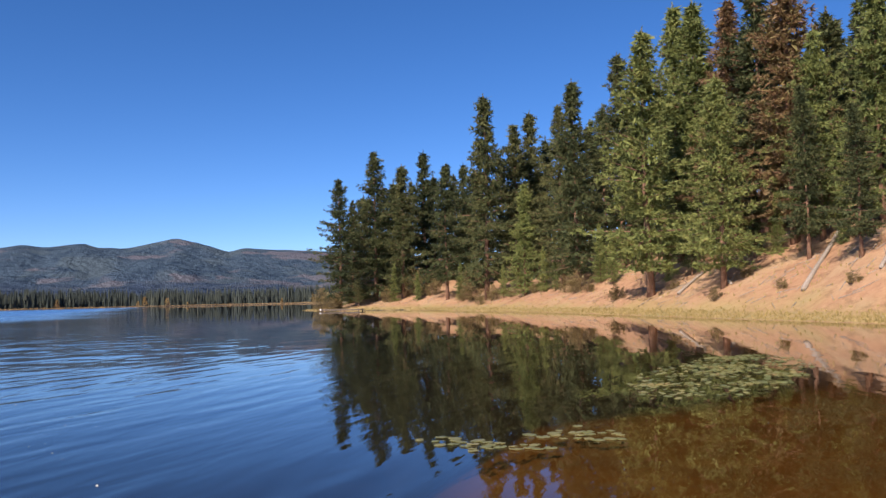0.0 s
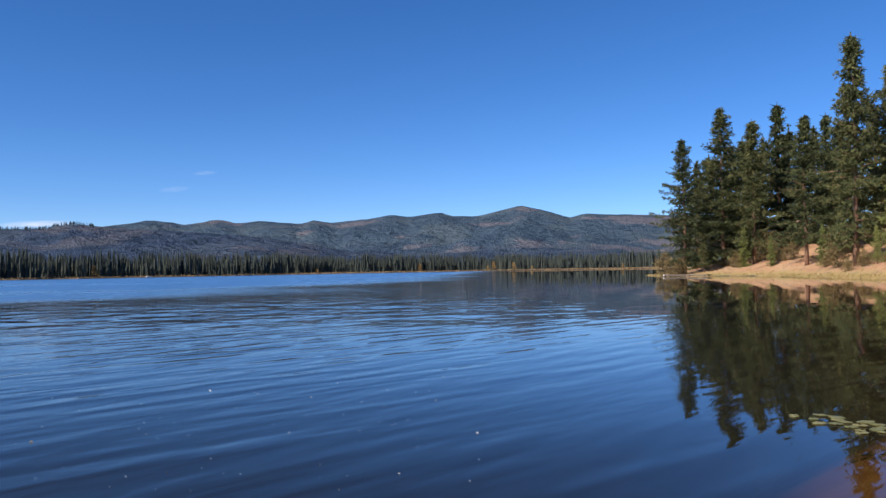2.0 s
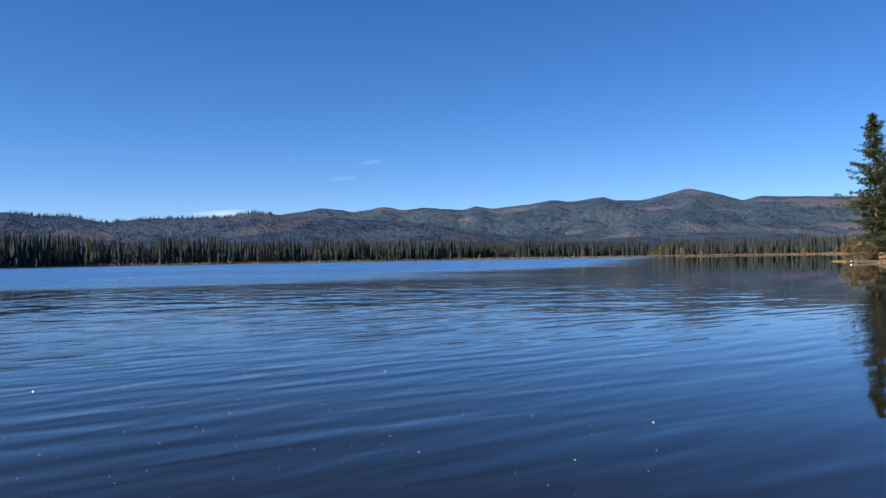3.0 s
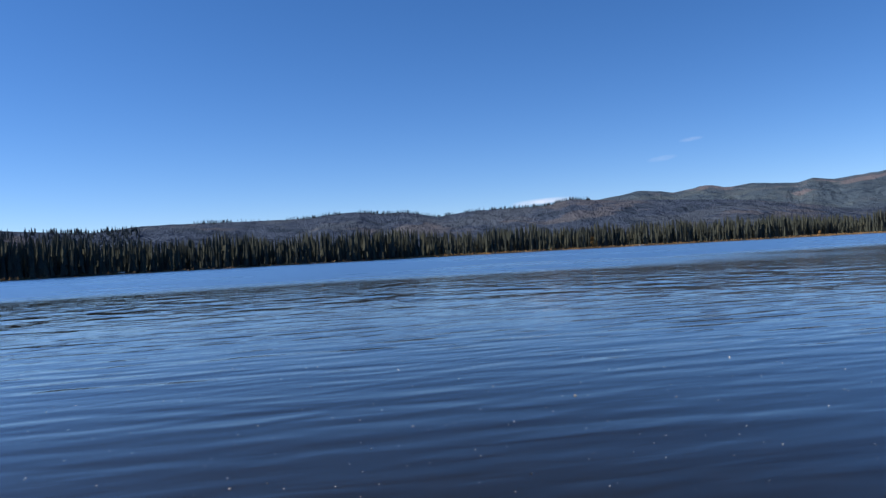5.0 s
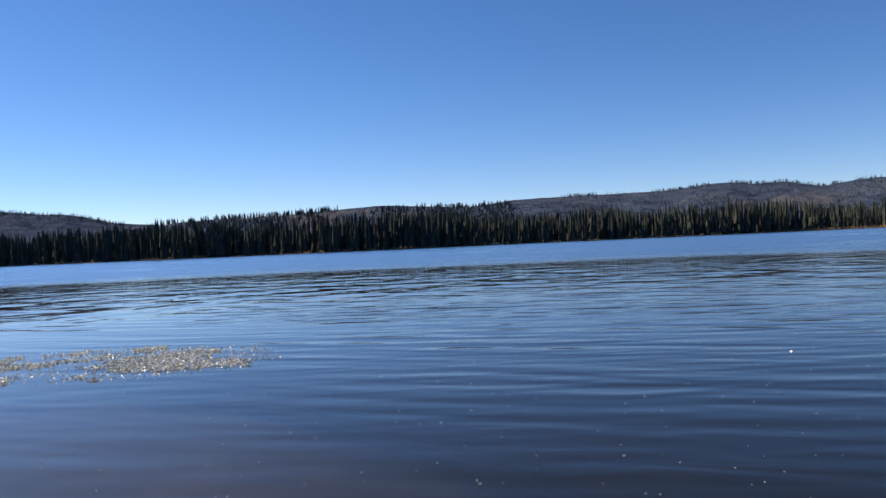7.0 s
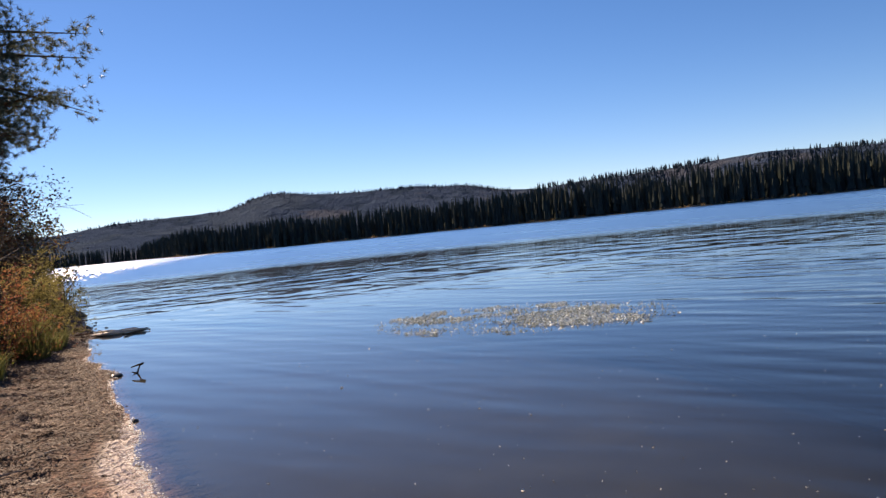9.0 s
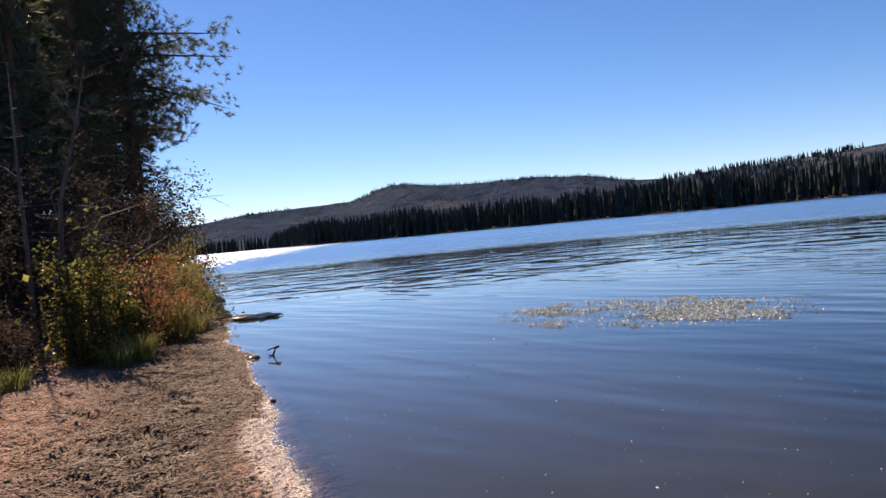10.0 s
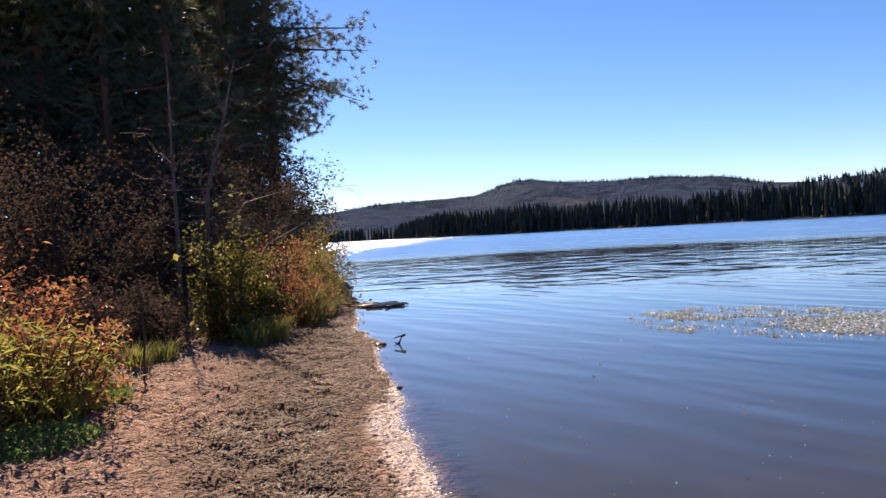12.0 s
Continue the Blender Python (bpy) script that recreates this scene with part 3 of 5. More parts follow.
def conifer(name, seed, tall, spread, bare, mat, tuft=0.46, wide=0.07, count=5, gap=0.36, whorl=0.68, trunk_r=0.26, lean=0.0, shape=0.8, fill=0.12, bark_mat=None, sides=(-1, 0, 1), loose=0.06, cluster=1, ball=0.2, flare=0.55, inner=0, base=0.6):
    """A conifer of unit pose at the origin: an Empty with trunk, branches and crown."""
    rng = random.Random(seed)
    root = new(name)
    tb, cb = Build(), Build()
    pts, rads = [], []
    bow = rng.uniform(0, 6.28)
    for k in range(9):
        u = k / 8
        off = lean * tall * u * u * 0.5 + 0.12 * math.sin(u * 5 + seed)
        pts.append((math.cos(bow) * off, math.sin(bow) * off, tall * u - 0.4 * (k == 0)))
        rads.append(trunk_r * (1 - u) ** 0.85 * (1.35 if k == 0 else 1) + 0.015)
    tb.tube(pts, rads, 8)

    def axis_at(z):
        u = min(max(z / tall, 0), 1)
        off = lean * tall * u * u * 0.5 + 0.12 * math.sin(u * 5 + seed)
        return Vector((math.cos(bow) * off, math.sin(bow) * off, z))

    z = bare * tall
    turn = rng.uniform(0, 6.28)
    while z < tall * 0.985:
        u = (z / tall - bare) / (1 - bare)
        prof = min((1 - u) ** shape, 1.5 * (1 - u) + 0.01) * min(1.0, base + 1.8 * u)
        lobes = 1 + 0.22 * math.sin(z * 1.1 + seed) + 0.15 * math.sin(z * 2.7 + seed * 2)
        n = rng.choice((4, 4, 5, 5))
        for k in range(n):
            if rng.random() < 0.1:
                continue
            turn += 6.283 / n + rng.gauss(0, 0.35)
            ln = spread * prof * lobes * rng.uniform(0.6, 1.15) + 0.06
            pitch = -0.28 + 0.75 * u + rng.gauss(0, 0.12)
            start = axis_at(z + rng.uniform(-0.2, 0.2))
            out = Vector((math.cos(turn), math.sin(turn), 0))
            tip_up = rng.uniform(0.05, 0.22)

            def along(q):
                return start + out * (ln * q) + Vector((0, 0, ln * (math.tan(pitch) * q + tip_up * q * q)))

            tb.tube([along(0), along(1)], [0.03 + ln * 0.012, 0.008], 3, cap=False)
            for _n in range(inner):
                c = along(rng.uniform(0.08, 0.55)) + Vector((0, 0, rng.gauss(0, 0.15)))
                cb.add(*blades(rng, c, (out * 0.3 + Vector((0, 0, -0.25))).normalized(), 2, 0.9, 0.17, 0.8))
            q = fill * rng.uniform(0.5, 1.1)
            while q < 1.03:
                c = along(q)
                reach = ln * 0.34 * (1.2 - q) + 0.12
                side = Vector((-out.y, out.x, 0))
                for sg in sides:
                    if sg and rng.random() < 0.2:
                        continue
                    cc = c + side * sg * reach * rng.uniform(0.5, 1.3) + Vector((0, 0, rng.gauss(0, loose + 0.05 * reach)))
                    ax = (out * 0.7 + side * sg * 0.7 + Vector((0, 0, 0.25))).normalized()
                    for _n in range(cluster):
                        jig = Vector((rng.gauss(0, ball), rng.gauss(0, ball), rng.gauss(0, ball * 0.7))) if cluster > 1 else Vector()
                        cb.add(*blades(rng, cc + jig, ax, count, tuft, wide, flare))
                q += gap / max(ln, 0.4) * rng.uniform(0.75, 1.25)
        z += whorl * rng.uniform(0.75, 1.2) * (1.1 - 0.45 * u)
    top = axis_at(tall)
    for k in range(5):
        cb.add(*blades(rng, top - Vector((0, 0, 0.22 * k)), Vector((0, 0, 1)), count // 2 + 1, tuft * 0.6, wide, 0.35))
    bm_ = bark_mat or M_BARK
    part("trunk", tb.mesh("trunk", bm_, smooth=True), root)
    part("crown", cb.mesh("crown", mat), root)
    return root


DENSE = dict(tuft=0.42, wide=0.056, count=7, gap=0.5, whorl=0.68, fill=0.2, cluster=2, ball=0.16, flare=0.8, inner=4, base=0.75)
DEEP = dict(tuft=0.85, wide=0.12, count=6, gap=0.7, whorl=0.95, fill=0.2, inner=3)
FIRS = [
    (conifer("pine_tree", 11, 22, 4.3, 0.12, M_NEEDLE, shape=0.78, **DENSE), 22),
    (conifer("pine_tree", 12, 22, 4.9, 0.09, M_NEEDLE, shape=0.72, **DENSE), 22),
    (conifer("pine_tree", 13, 22, 4.0, 0.05, M_NEEDLE_LUSH, shape=0.8, **DENSE), 22),
    (conifer("pine_tree", 14, 22, 4.3, 0.17, M_NEEDLE, shape=0.7, lean=0.03, **DENSE), 22),
    (conifer("pine_tree", 15, 22, 4.7, 0.12, M_NEEDLE_LUSH, shape=0.74, **DENSE), 22),
    (conifer("pine_tree", 16, 22, 3.7, 0.12, M_NEEDLE_DRY, shape=0.75, **DENSE), 22),
    (conifer("pine_tree", 17, 22, 4.4, 0.04, M_NEEDLE, shape=0.5, **DEEP), 22),
    (conifer("pine_tree", 18, 22, 4.7, 0.05, M_NEEDLE, shape=0.46, **DEEP), 22),
]
LABELS = ["tall dark green pine on the dry bank", "broad dark pine with a bare lower trunk", "slender bright green fir on the bank",
          "dark pine with a long bare trunk", "lush green fir with drooping lower branches", "dying conifer with rust-brown needles", "dark pine standing deeper in the wood", "broad dark pine standing deeper in the wood"]
for (ob, _), text in zip(FIRS, LABELS):
    tagged(ob, text, "pine tree", "pines on the wooded point")


def wooded_point():
    # azimuth, distance, elevation of the top, kind
    rows = [(7.45, 139, 8.77, 1), (4.9, 143, 10.7, 1), (2.9, 141, 9.8, 0), (1.3, 150, 10.75, 0), (-0.2, 130, 9.8, 3), (-1.6, 146, 9.8, 0), (-3.2, 116, 14.6, 0), (-5.4, 120, 12.4, 3),
            (-6.5, 124, 13.3, 0), (-5.9, 106, 8.3, 2), (-9.6, 97, 15.3, 0), (-8.6, 104, 13.6, 1), (-12.9, 100, 16.9, 0), (-14.55, 76, 18.4, 4), (-16.75, 88, 19.7, 2), (-18.1, 86, 19.7, 2),
            (-19.4, 66, 14.8, 4), (-20.3, 80, 19.5, 5), (-22.2, 78, 21.5, 0), (-24.0, 71, 22.0, 5), (-25.6, 68, 17.0, 4), (-24.8, 64, 13.5, 3), (-29.2, 64, 22.0, 2), (-27.8, 57, 12.0, 3)]
    rng = random.Random(5)
    used = set()
    spots = []
    for az, d, el, k in rows:
        spots.append(polar(az, d))
        place_fir(k, az, d, d * math.tan(radians(el)) + EYE - height_at(*polar(az, d)), rng, used)
    for az, d, tall, k in ((6.2, 137, 6, 3), (3.6, 139, 7, 2), (1.9, 136, 5, 2), (-1.2, 126, 6, 2), (-4.3, 112, 5, 4), (-7.2, 103, 6, 2), (-8.0, 101, 4, 4), (-11.2, 94, 7, 2), (-12.0, 90, 5, 4), (-15.8, 80, 4, 2), (-17.4, 77, 6, 3), (-22.9, 70, 5, 2), (-21.4, 72, 7, 3), (-26.8, 64, 4, 2)):
        spots.append(polar(az, d))
        place_fir(k, az, d, tall, rng, used)
    # the close rank behind them
    for az, d, el, k in ((6.5, 150, 7.2, 6), (5.7, 156, 7.6, 7), (4.3, 152, 8.2, 6), (3.5, 158, 8.6, 7), (2.2, 152, 8.6, 6), (0.6, 158, 9.0, 7), (-0.9, 150, 9.0, 6), (-2.4, 148, 9.4, 7), (-4.3, 138, 10.2, 6), (-7.6, 130, 11.4, 7),
                         (-10.8, 118, 12.4, 6), (-11.7, 112, 13.4, 7), (-13.7, 104, 13.6, 6), (-15.7, 98, 14.4, 7), (-19.0, 92, 16.0, 6), (-21.3, 88, 17.0, 7), (-23.2, 84, 18.0, 6), (-26.5, 80, 18.0, 7)):
        spots.append(polar(az, d))
        place_fir(k, az, d, d * math.tan(radians(el)) + EYE - height_at(*polar(az, d)), rng, used)
    # the wood behind them
    tries = 0
    n = 0
    while n < 54 and tries < 4000:
        tries += 1
        az, d = rng.uniform(-40, 7.2), rng.uniform(50, 190)
        x, y = polar(az, d)
        s = float(shore_distance(np.array([x]), np.array([y]))[0])
        if s < (13 if az < -9 else 7) or s > 62 or min(math.hypot(x - a, y - b) for a, b in spots) < 3.6:
            continue
        spots.append((x, y))
        n += 1
        place_fir(rng.choice((6, 6, 7, 7, 6, 7, 5 if az < -18 else 6)), az, d, rng.uniform(15, 20) * (1.0 if az < -8 else 0.85), rng, used)


def place_fir(k, az, d, tall, rng, used):
    proto, pt = FIRS[k]
    turn, wide = rng.uniform(0, 6.28), rng.uniform(0.9, 1.12)
    if k in used:
        stand(proto, az, d, tall, pt, turn, wide)
    else:
        used.add(k)
        x, y = polar(az, d)
        q = tall / pt
        proto.matrix_basis = Matrix.LocRotScale((x, y, height_at(x, y) - 0.15), Euler((0, 0, turn)), (q * wide, q * wide, q))


def stand(proto, az, dist, tall, proto_tall, turn, wide=1.0, sink=0.15):
    x, y = polar(az, dist)
    k = tall / proto_tall
    ob = copy_thing(proto, Matrix())
    ob.matrix_basis = Matrix.LocRotScale((x, y, height_at(x, y) - sink), Euler((0, 0, turn)), (k * wide, k * wide, k))
    return ob


wooded_point()


# ------------------------------------------------------------------ far woods and hillside woods
def small_conifer(rng, x, y, z, tall, wide, tiers, sides):
    v, f = [], []
    for k in range(tiers):
        lo = tall * (0.06 + 0.86 * k / tiers)
        hi = min(tall, lo + tall * (1.75 / tiers) + 0.02 * tall)
        rad = wide * (1 - k / tiers) ** 0.62 * rng.uniform(0.7, 1.2) + 0.1
        o = len(v)
        a0 = rng.uniform(0, 6.28)
        for s in range(sides):
            a = a0 + 6.283 * s / sides
            q = rad * rng.uniform(0.6, 1.25)
            v.append((x + math.cos(a) * q, y + math.sin(a) * q, z + lo + rng.uniform(-0.25, 0.2) * tall / tiers))
        v.append((x + rng.gauss(0, 0.08), y + rng.gauss(0, 0.08), z + hi))
        for s in range(sides):
            f.append((o + s, o + (s + 1) % sides, o + sides))
    return v, f


def far_woods():
    rng = random.Random(21)
    b = Build()
    A = np.array([rng.uniform(-2, 142) for _ in range(90000)])
    D = np.array([480 + 900 * rng.random() for _ in range(90000)])
    X, Y = -np.sin(np.radians(A)) * D, np.cos(np.radians(A)) * D
    S = shore_distance(X, Y)
    setback = np.where(A < 36, 45, np.where(A < 61, 14, 2)) + 14 * (fbm(A * 0.9, D * 0.0, 60) - 0.3)
    ok = (S > setback) & (S < setback + np.where(A < 36, 120, 75))
    Z = height(X, Y)
    n = 0
    for i in np.nonzero(ok)[0]:
        front = S[i] < setback[i] + 25
        if not front and rng.random() < 0.35:
            continue
        tall = rng.uniform(16, 25) * (0.62 if rng.random() < 0.14 else 1) * (0.9 + 0.25 * float(vnoise(np.array(A[i] * 0.8), np.array(0.0), 4)))
        b.add(*small_conifer(rng, X[i], Y[i], Z[i] - 0.3, tall, tall * rng.uniform(0.055, 0.095), 4, 4))
        n += 1
        if n >= 13000:
            break
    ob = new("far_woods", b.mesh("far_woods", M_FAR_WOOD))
    tagged(ob, "dense dark green conifer forest along the far shore", "forest", kind="stuff")


far_woods()


def hill_woods():
    rng = np.random.RandomState(8)
    b = Build()
    r2 = random.Random(9)
    # azimuths, nearest and farthest distance, number, height
    bands = [(80, 109, 1330, 1470, 800, 9), (80, 109, 950, 1330, 2500, 7), (107, 138, 2480, 2620, 700, 9), (48, 84, 2600, 2720, 600, 10), (30, 60, 1200, 1700, 1500, 11), (8, 32, 1250, 2100, 2600, 12)]
    for a0, a1, d0, d1, count, tall in bands:
        A, D = rng.uniform(a0, a1, count * 2), rng.uniform(d0, d1, count * 2)
        X, Y = -np.sin(np.radians(A)) * D, np.cos(np.radians(A)) * D
        S = shore_distance(X, Y)
        keep = (S > 60) & (fbm(X * 0.006, Y * 0.006, 70) > 0.42)
        X, Y = X[keep][:count], Y[keep][:count]
        Z = height(X, Y)
        for x, y, z in zip(X, Y, Z):
            t = tall * r2.uniform(0.6, 1.25)
            b.add(*small_conifer(r2, x, y, z - 0.5, t, t * 0.15, 2, 5))
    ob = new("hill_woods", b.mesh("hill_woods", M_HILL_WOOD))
    tagged(ob, "conifers scattered over the distant hillsides", "forest", kind="stuff")


hill_woods()


# ------------------------------------------------------------------ materials of the near shore
M_LEAF_ORANGE = leafy("orange_autumn_leaves", [(0.05, (0.10, 0.045, 0.03)), (0.35, (0.27, 0.105, 0.058)), (0.7, (0.40, 0.21, 0.085)), (0.98, (0.40, 0.34, 0.11))], 0.55, 0.5, 0.2)
M_LEAF_RED = leafy("red_autumn_leaves", [(0.05, (0.075, 0.03, 0.022)), (0.45, (0.22, 0.062, 0.042)), (0.7, (0.28, 0.13, 0.06)), (0.95, (0.20, 0.17, 0.07))], 0.65, 0.5, 0.2)
M_LEAF_GREEN = leafy("green_shrub_leaves", [(0.05, (0.026, 0.035, 0.013)), (0.5, (0.067, 0.083, 0.022)), (0.8, (0.142, 0.132, 0.033)), (0.98, (0.269, 0.194, 0.044))], 0.65, 0.45, 0.25)
M_LEAF_OLIVE = leafy("olive_shrub_leaves", [(0.05, (0.070, 0.063, 0.028)), (0.5, (0.182, 0.161, 0.056)), (0.95, (0.378, 0.308, 0.112))], 0.65, 0.5, 0.2)
M_LEAF_LANCE = leafy("yellow_green_willow_leaves", [(0.05, (0.09, 0.105, 0.03)), (0.5, (0.18, 0.205, 0.05)), (0.95, (0.33, 0.30, 0.08))], 0.65, 0.5, 0.2)
# brown leaves darkened, the shade beneath the pines put into their colour
M_LEAF_SHADED = leafy("shaded_brown_leaves", [(0.05, (0.030, 0.026, 0.022)), (0.5, (0.054, 0.045, 0.037)), (0.85, (0.082, 0.055, 0.043)), (0.98, (0.15, 0.072, 0.045))], 0.45, 0.8, 0.02)
M_CLOVER = leafy("low_green_leaves", [(0.05, (0.04, 0.085, 0.03)), (0.5, (0.08, 0.16, 0.05)), (0.95, (0.16, 0.23, 0.07))], 0.55, 0.5, 0.2)
M_GRASS = leafy("autumn_grass", [(0.05, (0.09, 0.11, 0.03)), (0.5, (0.18, 0.19, 0.055)), (0.95, (0.34, 0.29, 0.11))], 0.4, 0.6, 0.2)
M_GOLD = leafy("golden_shore_grass", [(0.05, (0.15, 0.13, 0.05)), (0.5, (0.31, 0.24, 0.09)), (0.95, (0.45, 0.35, 0.16))], 0.3, 0.7, 0.1)
M_MEADOW = leafy("russet_marsh_grass", [(0.05, (0.14, 0.092, 0.05)), (0.5, (0.26, 0.18, 0.095)), (0.95, (0.36, 0.27, 0.15))], 0.3, 0.7, 0.1)
M_SCRUB = leafy("grey_olive_scrub", [(0.05, (0.10, 0.075, 0.04)), (0.5, (0.20, 0.15, 0.07)), (0.95, (0.30, 0.24, 0.11))], 0.3, 0.7, 0.1)
M_PAD = leafy("lily_pad_leaf", [(0.05, (0.055, 0.075, 0.024)), (0.45, (0.125, 0.14, 0.045)), (0.8, (0.23, 0.205, 0.07)), (0.98, (0.28, 0.135, 0.045))], 0.15, 0.35, 0.5)
# the palest stops paint white sun glints onto the weed
M_WEED = leafy("weed_leaf_and_glints", [(0.05, (0.08, 0.09, 0.055)), (0.4, (0.24, 0.275, 0.22)), (0.7, (0.47, 0.53, 0.52)), (0.95, (0.74, 0.82, 0.88))], 0.25, 0.4, 0.35, grain=0.8)
M_FLECK = leafy("pale_floating_scraps", [(0.1, (0.25, 0.23, 0.19)), (0.9, (0.62, 0.59, 0.52))], 0.1, 0.3, 0.5)
# near-white colour for the added chips that imitate glints
M_GLINT = leafy("waterline_glint_chips", [(0.1, (0.7, 0.68, 0.65)), (0.9, (0.88, 0.87, 0.85))], 0.5, 0.45, 0.35)
M_LITTER = leafy("bark_and_twig_litter", [(0.05, (0.03, 0.02, 0.015)), (0.4, (0.070, 0.041, 0.030)), (0.75, (0.155, 0.094, 0.064)), (1.0, (0.48, 0.35, 0.24))], 0.05, 0.7, 0.2, 0.0)


def plain(name, colour, rough=0.6, grain=0.25, scale=8.0, spec=0.3):
    m = Nodes(name)
    n = m.noise(m.local(), scale, 5)
    n2 = m.noise(m.local(), scale * 0.17, 3)
    dark = tuple(c * (1 - grain) for c in colour)
    light = tuple(min(1, c * (1 + grain)) for c in colour)
    f = m.math("ADD", m.math("MULTIPLY", n, 0.6), m.math("MULTIPLY", n2, 0.4))
    return m.done(m.bsdf(m.mix(f, dark, light), rough, m.bump(n, 0.004), spec=spec))


# dead wood again in darker tones, with the shade put into the colour
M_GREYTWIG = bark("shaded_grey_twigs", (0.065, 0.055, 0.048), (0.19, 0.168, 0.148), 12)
# driftwood tone raised, painting in the sun on its upper faces
M_DRIFT = plain("sunlit_driftwood", (0.68, 0.60, 0.51), 0.42, 0.3, 14, 0.5)
M_STONE = plain("dark_wet_stone", (0.06, 0.055, 0.05), 0.35, 0.4)
M_STONE_DRY = plain("brown_stone", (0.2, 0.15, 0.12), 0.8, 0.35)
M_PLANK = plain("weathered_grey_planks", (0.20, 0.16, 0.125), 0.8, 0.35, 5)
M_PLANK_DARK = plain("dark_wet_timber", (0.07, 0.055, 0.045), 0.6, 0.3)
M_WHITE = plain("white_boat_paint", (0.8, 0.8, 0.78), 0.35, 0.06)
M_WOODDARK = plain("black_wet_wood", (0.02, 0.017, 0.015), 0.75, 0.4, 20, 0.1)


# ------------------------------------------------------------------ near pines behind the beach
TUFTED = dict(tuft=0.2, wide=0.0105, count=22, gap=0.45, trunk_r=0.23, fill=0.3, sides=(-1.1, 0, 1.1), loose=0.22, cluster=4, ball=0.2, flare=1.4)
SHADED = dict(tuft=0.26, wide=0.02, count=13, gap=0.6, trunk_r=0.23, fill=0.25, sides=(-1.1, 0, 1.1), loose=0.22, cluster=2, ball=0.22, flare=1.2, inner=2)
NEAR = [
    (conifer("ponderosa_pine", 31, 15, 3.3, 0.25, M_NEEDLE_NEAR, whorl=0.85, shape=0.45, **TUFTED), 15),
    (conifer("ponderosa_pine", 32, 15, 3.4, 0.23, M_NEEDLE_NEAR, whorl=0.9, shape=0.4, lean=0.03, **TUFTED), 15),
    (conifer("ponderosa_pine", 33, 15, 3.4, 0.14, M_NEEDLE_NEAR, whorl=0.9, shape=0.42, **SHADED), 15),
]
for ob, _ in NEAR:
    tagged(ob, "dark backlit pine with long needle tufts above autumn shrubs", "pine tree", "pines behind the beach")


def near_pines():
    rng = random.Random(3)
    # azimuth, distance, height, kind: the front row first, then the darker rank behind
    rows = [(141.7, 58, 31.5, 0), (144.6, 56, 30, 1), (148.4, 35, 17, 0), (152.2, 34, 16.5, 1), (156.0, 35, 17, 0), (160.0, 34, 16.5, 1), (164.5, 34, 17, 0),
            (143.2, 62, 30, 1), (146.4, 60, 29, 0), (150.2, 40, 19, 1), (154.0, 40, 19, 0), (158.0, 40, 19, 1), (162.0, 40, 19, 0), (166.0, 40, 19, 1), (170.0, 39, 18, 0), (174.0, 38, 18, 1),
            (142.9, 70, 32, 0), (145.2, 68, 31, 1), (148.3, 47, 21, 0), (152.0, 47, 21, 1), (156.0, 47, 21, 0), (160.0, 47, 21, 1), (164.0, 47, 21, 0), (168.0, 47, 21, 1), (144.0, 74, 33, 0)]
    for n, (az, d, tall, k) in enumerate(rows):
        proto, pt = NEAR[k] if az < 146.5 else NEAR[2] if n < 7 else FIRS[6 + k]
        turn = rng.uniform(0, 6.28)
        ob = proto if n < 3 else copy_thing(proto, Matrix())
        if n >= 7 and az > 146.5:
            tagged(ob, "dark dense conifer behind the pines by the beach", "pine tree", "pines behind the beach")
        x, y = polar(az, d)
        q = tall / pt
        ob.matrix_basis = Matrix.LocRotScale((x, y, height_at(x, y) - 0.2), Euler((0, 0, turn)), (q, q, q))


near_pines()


# ------------------------------------------------------------------ shrubs, saplings and grass
def leaf(rng, c, d, length, width, fold=0.18):
    """One folded leaf that grows from c along d."""
    up = Vector((rng.gauss(0, 0.7), rng.gauss(0, 0.7), 1)).normalized()
    side = d.cross(up)
    side = side.normalized() if side.length > 1e-4 else Vector((1, 0, 0))
    nrm = side.cross(d).normalized()
    a = c
    b = c + d * length * 0.45 + side * width * 0.5 + nrm * width * fold
    e = c + d * length - nrm * length * fold * 0.7
    g = c + d * length * 0.45 - side * width * 0.5 + nrm * width * fold
    return [tuple(a), tuple(b), tuple(e), tuple(g)], [(0, 1, 2), (0, 2, 3)]


